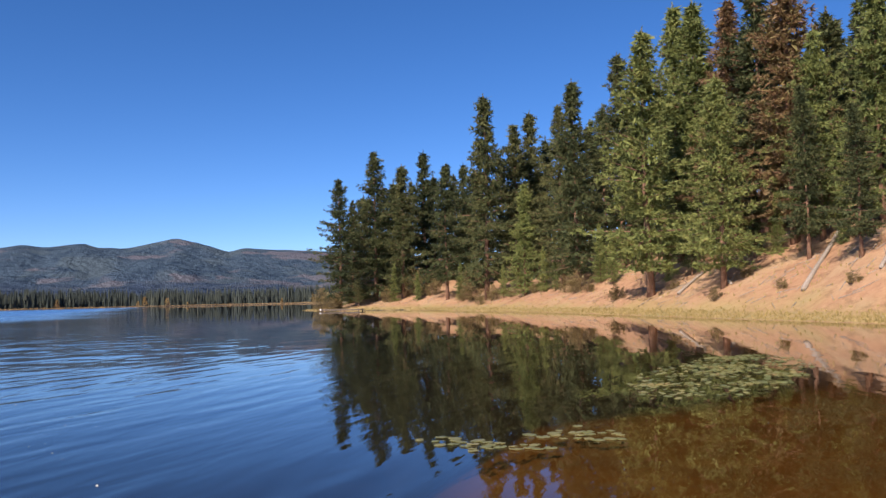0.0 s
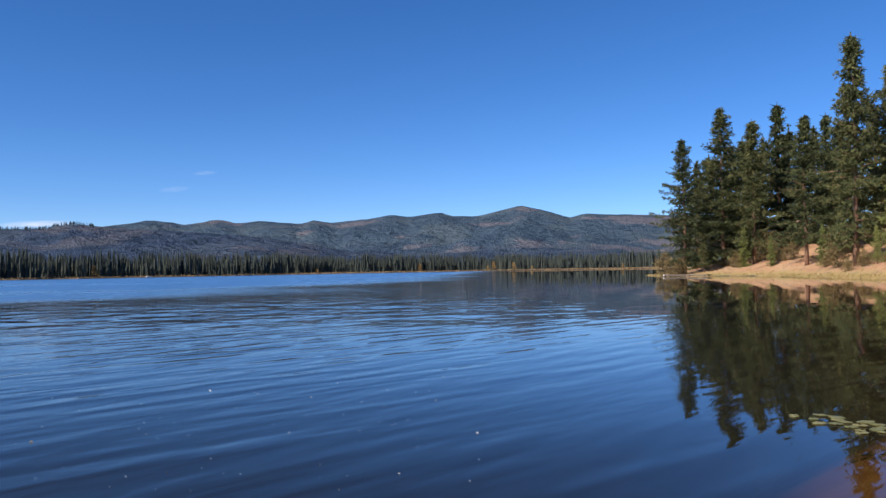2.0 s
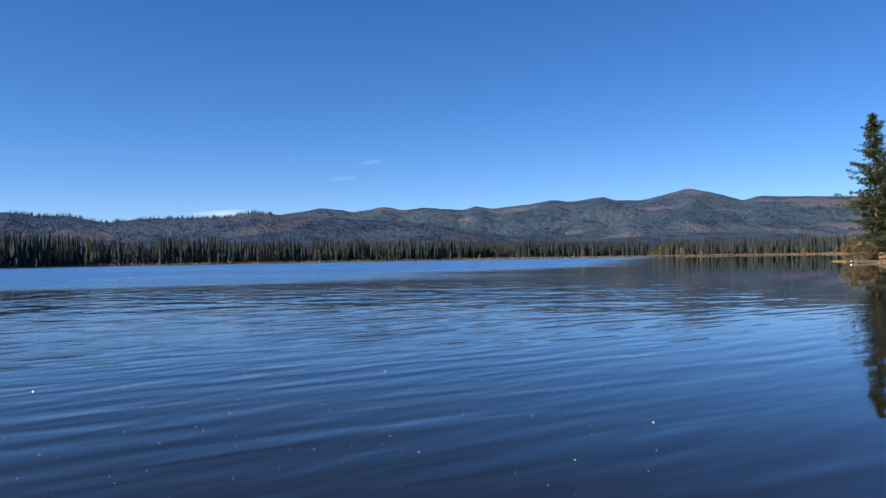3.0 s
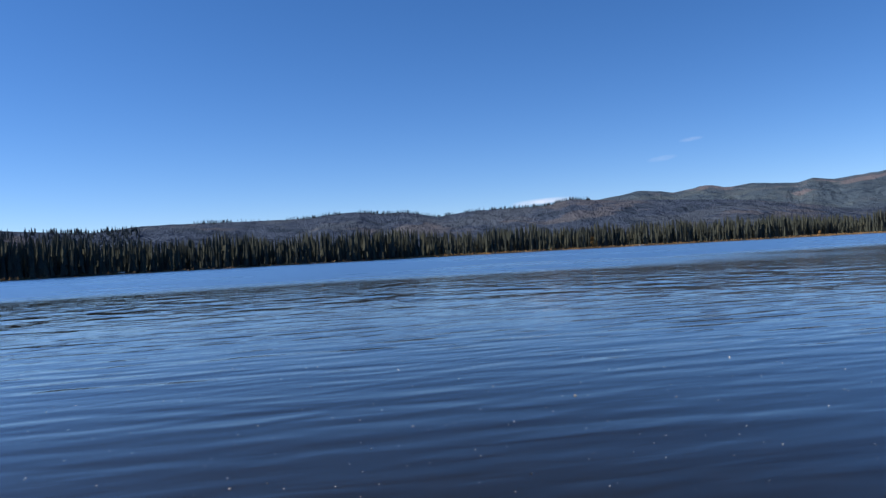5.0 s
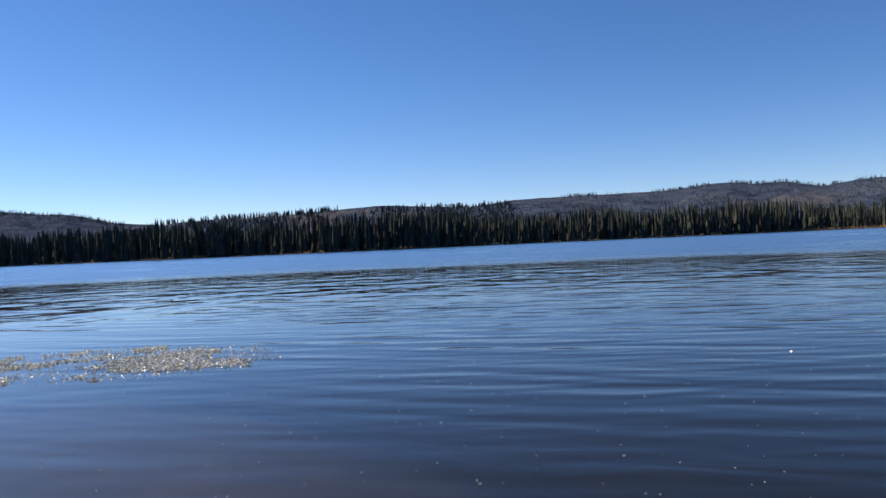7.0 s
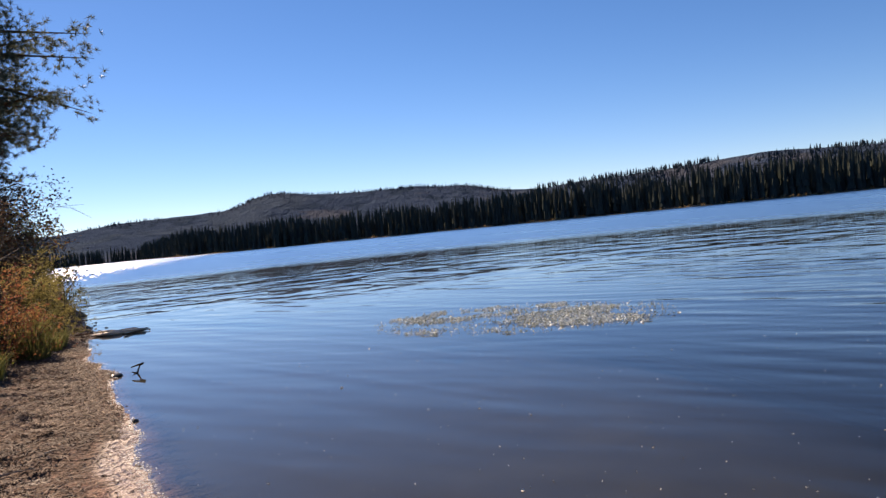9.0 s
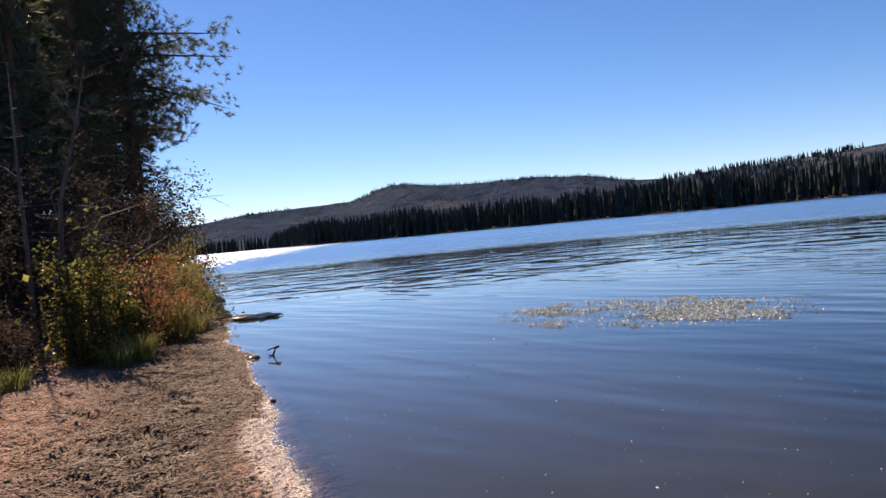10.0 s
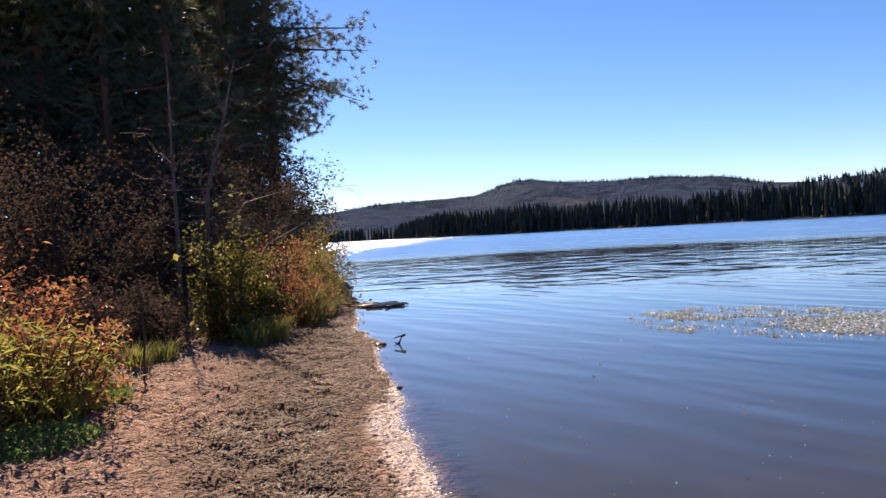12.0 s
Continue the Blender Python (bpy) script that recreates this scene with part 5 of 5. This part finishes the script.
def shore_things():
    ob = stone("stone", 3, 0.034, 0.03, 0.03, M_STONE, "round dark wet stone in the shallows")
    ob.location = (-6.45, -6.12, 0.0)
    ob = stone("stone", 5, 0.06, 0.045, 0.022, M_STONE, "flat dark stone at the waterline")
    ob.location, ob.scale = (-8.82, -8.72, 0.01), (1.9, 1.6, 1.6)
    ob = stone("stone", 8, 0.05, 0.04, 0.022, M_STONE, "brown stone half in the sand")
    ob.location = (-8.95, -9.0, 0.0)
    for n, (x, y) in enumerate(((-14.6, -15.0), (-15.2, -15.4), (-15.9, -16.5), (-13.2, -13.9), (-16.6, -17.2), (-17.5, -18.5))):
        ob = stone("stone", 20 + n, 0.035 + 0.015 * (n % 3), 0.03, 0.022, M_STONE, "dark stone along the waterline")
        ob.location = (x + 0.05, y + 0.08, 0.0)
    # a black stick with a cross piece, along the shore's own direction
    def beside(q, z):
        return (-0.68 * q, 0.73 * q, z)

    ob = stick("driftwood_stick", 1, [beside(-0.05, -0.14), beside(0.0, 0.02), beside(0.045, 0.12)], 0.026, M_WOODDARK, "black forked stick standing in the shallows",
               forks=[[beside(0.12, 0.165), beside(-0.10, 0.115)], [beside(0.03, 0.13), beside(0.125, 0.155)], [beside(-0.01, 0.0), beside(-0.09, 0.03)]])
    ob.location, ob.scale = (-9.05, -8.55, 0), (0.8, 0.8, 0.8)
    b = Build()
    b.tube([(-0.6, 0.06, 0.02), (-0.1, 0.0, 0.04), (0.7, -0.1, 0.03)], [0.022, 0.03, 0.016], 8)
    root = new("driftwood_log")
    part("log", b.mesh("log", M_DRIFT, smooth=True), root)
    rng = random.Random(2)
    for k in range(16):
        c = Build()
        a = rng.uniform(-0.6, 0.6)
        q = Vector((rng.uniform(-0.95, 0.45), rng.uniform(-0.3, 0.3), rng.uniform(0.01, 0.08)))
        e = Vector((math.cos(a), math.sin(a), rng.gauss(0, 0.05))) * rng.uniform(0.25, 0.7)
        c.tube([tuple(q - e * 0.5), tuple(q), tuple(q + e * 0.5)], [0.018, 0.024, 0.012], 5)
        part("stick", c.mesh("stick", M_BARK if k % 3 == 0 else M_DRIFT, smooth=True), root)
    for k in range(8):
        c = Build()
        x0, y0, ln, w = -0.45 + 0.11 * k + rng.gauss(0, 0.08), rng.uniform(-0.22, 0.12), rng.uniform(0.25, 0.42), rng.uniform(0.12, 0.2)
        z0 = 0.035 + 0.006 * (k % 4)
        top = [(x0 + ln * math.cos(j * 0.898) * rng.uniform(0.8, 1.1) * 0.6, y0 + w * math.sin(j * 0.898) * rng.uniform(0.8, 1.1), z0 + rng.gauss(0, 0.006)) for j in range(7)]
        low = [(px, py, pz - 0.022) for px, py, pz in top]
        c.add(top + low, [tuple(range(7)), tuple(range(13, 6, -1))] + [(j, j + 7, (j + 1) % 7 + 7, (j + 1) % 7) for j in range(7)])
        part("bark_slab", c.mesh("bark_slab", M_DRIFT), root, "flat pale slab of bark")
    root.matrix_basis = Matrix.LocRotScale((-13.9, -13.65, 0.0), Euler((0, 0, radians(122))), (0.95, 1.0, 0.9))
    tagged(root, "pale driftwood log with loose sticks at the waterline", "driftwood")
    ob = stick("sunken_branch", 4, [(-4.95, -4.45, -0.03), (-4.8, -4.28, -0.07), (-4.66, -4.08, -0.09)], 0.02, M_WOODDARK, "dark sunken branch in the clear shallows",
               forks=[[(-4.8, -4.28, -0.07), (-4.68, -4.24, -0.08)]])
    ob = stick("bleached_twig", 5, [(0, 0, 0.015), (0.06, 0.03, 0.02), (0.09, 0.1, 0.02)], 0.009, M_DEADWOOD, "bleached forked twig on wet sand", "twig", forks=[[(0.06, 0.03, 0.02), (0.13, 0.02, 0.02)]])
    put(ob, -4.35, -4.35, 0.3)
    ob = stick("bleached_twig", 6, [(0, 0, 0.012), (0.1, 0.05, 0.02), (0.2, 0.04, 0.015)], 0.007, M_DEADWOOD, "pale straight twig on the sand", "twig")
    put(ob, -3.75, -6.25, 1.1)
    for n, (x, y) in enumerate(((-5.3, -5.9), (-3.9, -4.9), (-4.5, -5.6), (-7.0, -7.6), (-8.3, -9.6), (-9.9, -11.3))):
        ob = stick("bleached_twig", 10 + n, [(0, 0, 0.012), (0.12, 0.03, 0.02), (0.26, 0.1, 0.012)], 0.008, M_BARK if n % 2 else M_DEADWOOD, "thin twig lying on the beach", "twig")
        put(ob, x, y, n * 1.1)


shore_things()


# ------------------------------------------------------------------ floating plants
def pad(rng, x, y, q, tilt=0.03, lift=0.006):
    """One lily pad: a notched round leaf with thickness."""
    a0, n = rng.uniform(0, 6.28), 11
    nx, ny = rng.gauss(0, tilt), rng.gauss(0, tilt)
    ring = []
    for k in range(n):
        a = a0 + 0.22 + (6.283 - 0.44) * k / (n - 1)
        w = q * (1 + rng.gauss(0, 0.04)) * (1.08 if 2 < k < n - 3 else 0.97)
        ring.append((math.cos(a) * w, math.sin(a) * w * 0.86))
    top = [(x, y, lift + 0.004)] + [(x + u, y + v, lift + 0.004 + u * nx + v * ny + 0.004 * (k % 2)) for k, (u, v) in enumerate(ring)]
    low = [(px, py, pz - 0.006) for px, py, pz in top]
    v = top + low
    m = n + 1
    f = [(0, k, k + 1) for k in range(1, n)] + [(m, m + k + 1, m + k) for k in range(1, n)] + [(k, m + k, m + k + 1, k + 1) for k in range(1, n)]
    return v, f


def lily_pads():
    rng = random.Random(9)
    rows = [(0.0, 9.45, 0.14, 6), (0.22, 9.35, 0.14, 5), (0.62, 9.05, 0.16, 7), (0.85, 8.95, 0.12, 6), (0.45, 9.2, 0.1, 2), (1.35, 9.85, 0.22, 8), (1.6, 9.75, 0.2, 6), (1.35, 9.4, 0.12, 3), (1.85, 9.35, 0.12, 3), (-0.25, 9.55, 0.12, 2)]
    placed = []
    for cx, cy, spread, n in rows:
        for _ in range(n):
            for _try in range(20):
                x, y = cx + rng.gauss(0, spread), cy + rng.gauss(0, spread * 0.6)
                q = rng.uniform(0.045, 0.085)
                if all(math.hypot(x - a, y - b) > (q + w) * 0.85 for a, b, w in placed):
                    break
            else:
                continue
            placed.append((x, y, q))
            b = Build()
            b.add(*pad(rng, 0, 0, q))
            ob = new("lily_pad", b.mesh("lily_pad", M_PAD))
            ob.location = (x, y, 0)
            tagged(ob, "pale yellow-green lily pad floating on dark water", "lily pad", "lily pads")
    # the dense bed farther out
    b = Build()
    n = 0
    while n < 900:
        u, w = rng.uniform(-1, 1), rng.uniform(-1, 1)
        if u * u + w * w > 1:
            continue
        x, y = 5.7 + 2.0 * u + 1.7 * w, 16.6 + 0.6 * u + 4.0 * w
        k = float(fbm(np.array(x * 0.9), np.array(y * 0.9), 91))
        if k < 0.45 + 0.2 * (u * u + w * w) and rng.random() < 0.86:
            continue
        n += 1
        b.add(*pad(rng, x, y, rng.uniform(0.034, 0.068), 0.12, rng.uniform(0.004, 0.012)))
    ob = new("lily_pad_bed", b.mesh("lily_pad_bed", M_PAD))
    tagged(ob, "dense bed of green and yellow lily pads", "lily pads", kind="stuff")


lily_pads()


def weed_patch():
    rng = random.Random(19)
    b = Build()
    n = 0
    while n < 6500:
        u, w = rng.uniform(-1, 1), rng.uniform(-1, 1)
        if u * u + w * w > 1:
            continue
        x, y = -13.1 - 0.75 * u + 1.8 * w, -4.15 - 2.6 * u - 0.7 * w
        k = float(fbm(np.array(x * 1.3), np.array(y * 1.3), 97))
        if k < 0.36 + 0.2 * (u * u + w * w) and rng.random() < 0.9:
            continue
        n += 1
        q = rng.uniform(0.01, 0.028)
        a = rng.uniform(0, 6.28)
        d = Vector((math.cos(a), math.sin(a), rng.gauss(0.1, 0.35))).normalized()
        b.add(*leaf(rng, Vector((x, y, rng.uniform(0.004, 0.016))), d, q * 2, q * 1.1, 0.16))
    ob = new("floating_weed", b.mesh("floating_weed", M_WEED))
    tagged(ob, "floating mat of water weed with sun glints painted pale", "water weed", kind="stuff")
    b = Build()
    for _ in range(620):
        az, d = rng.uniform(22, 132), 4.6 + rng.random() ** 1.5 * 11
        x, y = polar(az, d)
        q = rng.uniform(0.004, 0.010) * (2.2 if rng.random() < 0.06 else 1)
        a = rng.uniform(0, 6.28)
        b.add(*leaf(rng, Vector((x, y, 0.004)), Vector((math.cos(a), math.sin(a), 0.05)), q * 2, q * 1.3))
    ob = new("floating_scraps", b.mesh("floating_scraps", M_FLECK))
    tagged(ob, "tiny pale leaf scraps drifting on the lake", "leaf litter", kind="stuff")


weed_patch()


# ------------------------------------------------------------------ the wooded point: dock, logs, scrub and shore grass
def dock():
    root = new("dock")
    x0, y0, x1, y1 = -20.0, 134.2, -13.2, 131.6
    d = Vector((x1 - x0, y1 - y0, 0))
    length = d.length
    d.normalize()
    wide = 1.6
    for k in range(26):
        b = Build()
        a = length * k / 26
        w, h = length / 26 - 0.02, 0.04
        b.add([(a, -wide / 2, 0), (a + w, -wide / 2, 0), (a + w, wide / 2, 0), (a, wide / 2, 0), (a, -wide / 2, h), (a + w, -wide / 2, h), (a + w, wide / 2, h), (a, wide / 2, h)],
              [(3, 2, 1, 0), (4, 5, 6, 7), (0, 1, 5, 4), (1, 2, 6, 5), (2, 3, 7, 6), (3, 0, 4, 7)])
        part("plank", b.mesh("plank", M_PLANK), root)
    for side in (-0.7, 0.7):
        b = Build()
        b.tube([(0, side, -0.09), (length, side, -0.09)], [0.09, 0.09], 4)
        part("beam", b.mesh("beam", M_PLANK_DARK), root)
        for a in (0.3, length * 0.5, length - 0.4):
            b = Build()
            b.tube([(a, side, -0.9), (a, side, 0.12)], [0.08, 0.075], 8)
            part("post", b.mesh("post", M_PLANK_DARK, smooth=True), root)
    b = Build()
    b.add([(-0.3, -0.6, -0.12), (-0.02, -0.6, -0.12), (-0.02, 0.6, -0.12), (-0.3, 0.6, -0.12), (-0.3, -0.6, 0.05), (-0.02, -0.6, 0.05), (-0.02, 0.6, 0.05), (-0.3, 0.6, 0.05)],
          [(3, 2, 1, 0), (4, 5, 6, 7), (0, 1, 5, 4), (1, 2, 6, 5), (2, 3, 7, 6), (3, 0, 4, 7)])
    part("end_float", b.mesh("end_float", M_WHITE), root, "white float at the end")
    root.matrix_basis = Matrix.LocRotScale((x0, y0 - 3.4, 0.30), Euler((0, 0, math.atan2(d.y, d.x))), (1, 1, 1))
    tagged(root, "low weathered plank dock at the grassy shore", "dock")


dock()


def slope_log(p, q, r0, r1, seed, mat, label, stubs=6):
    """A fallen trunk that lies on the bank from p up to q."""
    rng = random.Random(seed)
    pts = []
    for k in range(9):
        u = k / 8
        x, y = p[0] + (q[0] - p[0]) * u, p[1] + (q[1] - p[1]) * u
        pts.append((x, y, max(height_at(x, y), height_at(p[0], p[1]) + (height_at(*q) - height_at(*p)) * u) + r0 * 0.75))
    b = Build()
    b.tube(pts, [r0 + (r1 - r0) * k / 8 for k in range(9)], 9)
    root = new("fallen_log")
    part("trunk", b.mesh("trunk", mat, smooth=True), root)
    for _ in range(stubs):
        k = rng.randint(1, 7)
        c = Build()
        s = Vector(pts[k])
        e = s + Vector((rng.gauss(0, 0.5), rng.gauss(0, 0.5), rng.uniform(0.2, 0.7)))
        c.tube([s, e], [0.05, 0.015], 5)
        part("stub", c.mesh("stub", mat), root)
    return tagged(root, label, "log")


slope_log((23.1, 51.3), (38.6, 71.4), 0.17, 0.09, 1, M_DEADWOOD, "long grey fallen trunk lying up the dry bank")
slope_log((20.3, 68.9), (23.6, 72.1), 0.16, 0.1, 2, M_DEADWOOD, "short grey fallen log on the dry bank", 3)
slope_log((25.5, 46.5), (29.5, 51.0), 0.12, 0.07, 3, M_DEADWOOD, "thin grey fallen log on the dry bank", 3)
slope_log((22.4, 62.0), (23.4, 66.5), 0.12, 0.08, 4, M_DEADWOOD, "thin grey fallen log on the dry bank", 3)


def slope_scrub():
    kinds = [shrub("bank_scrub", 301, 1.5, 3.2, M_SCRUB, 1500, 0.22, 0.12, 16, label="grey-olive leafy scrub on the shore"),
             shrub("bank_scrub", 302, 1.2, 2.0, M_SCRUB, 1000, 0.2, 0.12, 14, label="low grey-olive scrub on the shore")]
    rows = [(8.9, 137, 0, 1.25), (8.1, 135, 1, 1.1), (7.6, 136.5, 0, 0.9), (2.0, 141, 0, 1.5), (1.4, 138, 1, 1.0), (-2.0, 119, 0, 1.3), (-2.6, 112, 1, 0.8), (-9.4, 92, 0, 0.8), (-9.0, 95, 1, 1.0),
            (-12.2, 82, 1, 0.8), (-23.0, 59.0, 1, 0.4), (-27.2, 53, 1, 0.4), (-18.8, 63, 1, 0.5), (5.0, 142, 1, 0.8), (4.2, 139, 0, 0.8), (0.6, 137, 0, 0.9), (-1.4, 124, 1, 0.9), (-3.6, 113, 0, 0.7), (-5.0, 110, 1, 0.8), (-6.6, 104, 1, 0.7), (-10.4, 91, 1, 0.7), (-16.2, 75, 1, 0.45), (-20.9, 66, 1, 0.45)]
    first = set()
    for n, (az, d, k, size) in enumerate(rows):
        ob = kinds[k] if k not in first else copy_thing(kinds[k], Matrix())
        first.add(k)
        put(ob, *polar(az, d), n * 0.9, size)
        tagged(ob, group="scrub on the wooded point")


slope_scrub()


def shore_grass():
    rng = np.random.RandomState(12)
    r2 = random.Random(13)
    b = Build()

    def tuft(x, y, z, tall, width, n):
        for _ in range(n):
            a = r2.uniform(0, 6.28)
            h = tall * r2.uniform(0.5, 1.15)
            dx, dy = math.cos(a), math.sin(a)
            w = width * r2.uniform(0.6, 1.2)
            cx, cy = x + dx * 0.12 * tall, y + dy * 0.12 * tall
            b.add([(cx - dy * w, cy + dx * w, z - 0.03), (cx + dy * w, cy - dx * w, z - 0.03), (cx + dx * h * 0.35, cy + dy * h * 0.35, z + h)], [(0, 1, 2)])

    A, D = rng.uniform(-34, 10.5, 60000), rng.uniform(36, 168, 60000)
    X, Y = -np.sin(np.radians(A)) * D, np.cos(np.radians(A)) * D
    S = shore_distance(X, Y)
    keep = (S > 0.05) & (S < 4.6) & (rng.uniform(0, 1, 60000) < np.where(S < 3, 0.9, 0.45))
    X, Y = X[keep][:5200], Y[keep][:5200]
    for x, y, z in zip(X, Y, height(X, Y)):
        tuft(x, y, z, r2.uniform(0.07, 0.2), 0.06, 5)
    # dry grass and sticks higher up the bank
    keep = (S > 4.6) & (S < 22) & (rng.uniform(0, 1, 60000) < 0.25)
    X, Y = (-np.sin(np.radians(A)) * D)[keep][:2200], (np.cos(np.radians(A)) * D)[keep][:2200]
    for x, y, z in zip(X, Y, height(X, Y)):
        tuft(x, y, z, r2.uniform(0.12, 0.32), 0.035, 4)
    sticks = Build()
    for x, y, z in list(zip(X, Y, height(X, Y)))[::4]:
        a, ln = r2.uniform(0, 6.28), r2.uniform(0.4, 1.6)
        e = Vector((math.cos(a) * ln, math.sin(a) * ln, 0))
        sticks.tube([(x, y, z + 0.05), (x + e.x, y + e.y, height_at(x + e.x, y + e.y) + 0.06)], [0.035, 0.015], 4, cap=False)
    ob = new("bank_sticks", sticks.mesh("bank_sticks", M_DEADWOOD))
    tagged(ob, "grey sticks and broken branches on the bank", "sticks", kind="stuff")
    ob = new("shore_grass", b.mesh("shore_grass", M_GOLD))
    tagged(ob, "golden dry grass along the wooded shore", "grass", kind="stuff")
    # far meadow edge
    b.v, b.f = [], []
    A, D = rng.uniform(9, 131, 110000), rng.uniform(480, 1130, 110000)
    X, Y = -np.sin(np.radians(A)) * D, np.cos(np.radians(A)) * D
    S = shore_distance(X, Y)
    keep = (S > 0.5) & np.where(A < 62, S < 45, (S < 7) & (fbm(A * 1.1, A * 0, 66) > 0.45))
    X, Y = X[keep][:6000], Y[keep][:6000]
    for x, y, z in zip(X, Y, height(X, Y)):
        tuft(x, y, z, r2.uniform(0.8, 2.0), 0.5, 3)
    ob = new("meadow_grass", b.mesh("meadow_grass", M_MEADOW))
    tagged(ob, "golden marsh grass on the far shore", "grass", kind="stuff")


shore_grass()


# ------------------------------------------------------------------ far shore: yellow trees, boats, stones
def yellow_tree(seed):
    rng = random.Random(seed)
    root = new("yellow_tree")
    tb, cb = Build(), Build()
    tb.tube([(0, 0, -0.3), (0.1, 0, 3), (0, 0.1, 7)], [0.2, 0.15, 0.06], 6)
    for _ in range(90):
        a, u = rng.uniform(0, 6.28), rng.random()
        q = 2.3 * math.sqrt(rng.random()) * (1.1 - 0.7 * u)
        c = Vector((math.cos(a) * q, math.sin(a) * q, 2 + 7 * u + rng.gauss(0, 0.2)))
        cb.add(*blades(rng, c, Vector((math.cos(a), math.sin(a), 0.5)).normalized(), 7, 0.9, 0.28, 0.9))
    part("trunk", tb.mesh("trunk", M_BARK, smooth=True), root)
    part("crown", cb.mesh("crown", M_YELLOW), root)
    return tagged(root, "small golden autumn tree before dark conifers", "tree", "golden trees on the far shore")


def far_things():
    proto = yellow_tree(5)
    rows = [(20.75, 1085, 1.35), (19.3, 1090, 1.2), (26.1, 1010, 1.1), (48.3, 752, 1.15), (48.0, 756, 0.8), (21.2, 1086, 0.8), (11.6, 1102, 0.8), (33.5, 905, 0.6), (66.0, 632, 0.5), (71.0, 604, 0.45), (18.0, 1090, 0.6)]
    for n, (az, d, k) in enumerate(rows):
        ob = proto if n == 0 else copy_thing(proto, Matrix())
        put(ob, *polar(az, d), n * 0.7, k, -0.2)
    # two small white boats drawn up on the shore
    for az, d, ln in ((44.9, 752, 4.5), (81.25, 541, 4.2)):
        root = new("rowing_boat")
        b = Build()
        n = 10
        for i in range(n + 1):
            u = i / n * 2 - 1
            w = 0.75 * (1 - abs(u) ** 2.4) ** 0.6 + 0.02
            b.v += [(u * ln / 2, -w, 0.75 + 0.12 * u * u), (u * ln / 2, -w * 0.6, 0.08), (u * ln / 2, 0, 0.0), (u * ln / 2, w * 0.6, 0.08), (u * ln / 2, w, 0.75 + 0.12 * u * u)]
        for i in range(n):
            for k in range(4):
                a = i * 5 + k
                b.f.append((a, a + 5, a + 6, a + 1))
        part("hull", b.mesh("hull", M_WHITE), root)
        for sx in (-0.8, 0.5):
            c = Build()
            c.tube([(sx, -0.62, 0.6), (sx, 0.62, 0.6)], [0.12, 0.12], 4)
            part("bench", c.mesh("bench", M_PLANK), root)
        x, y = polar(az, d)
        put(root, x, y, radians(az) + 0.2, 1.0, 0.25)
        tagged(root, "small white rowing boat drawn up on the shore", "boat", "boats on the far shore")
    rng = random.Random(44)
    b = Build()
    A = np.array([rng.uniform(60, 131) for _ in range(6000)])
    D = np.array([rng.uniform(485, 760) for _ in range(6000)])
    X, Y = -np.sin(np.radians(A)) * D, np.cos(np.radians(A)) * D
    S = shore_distance(X, Y)
    ok = (S > 0) & (S < 7)
    for x, y, z in list(zip(X[ok], Y[ok], height(X[ok], Y[ok])))[:420]:
        q = rng.uniform(0.3, 1.1)
        b.add([(x + q * math.cos(k * 1.05), y + q * math.sin(k * 1.05), z - 0.2) for k in range(6)] + [(x + rng.gauss(0, 0.2), y + rng.gauss(0, 0.2), z + q * rng.uniform(0.4, 0.9))], [(k, (k + 1) % 6, 6) for k in range(6)])
    ob = new("shore_boulders", b.mesh("shore_boulders", M_STONE_DRY))
    tagged(ob, "brown boulders along the far waterline", "boulders", kind="stuff")


far_things()
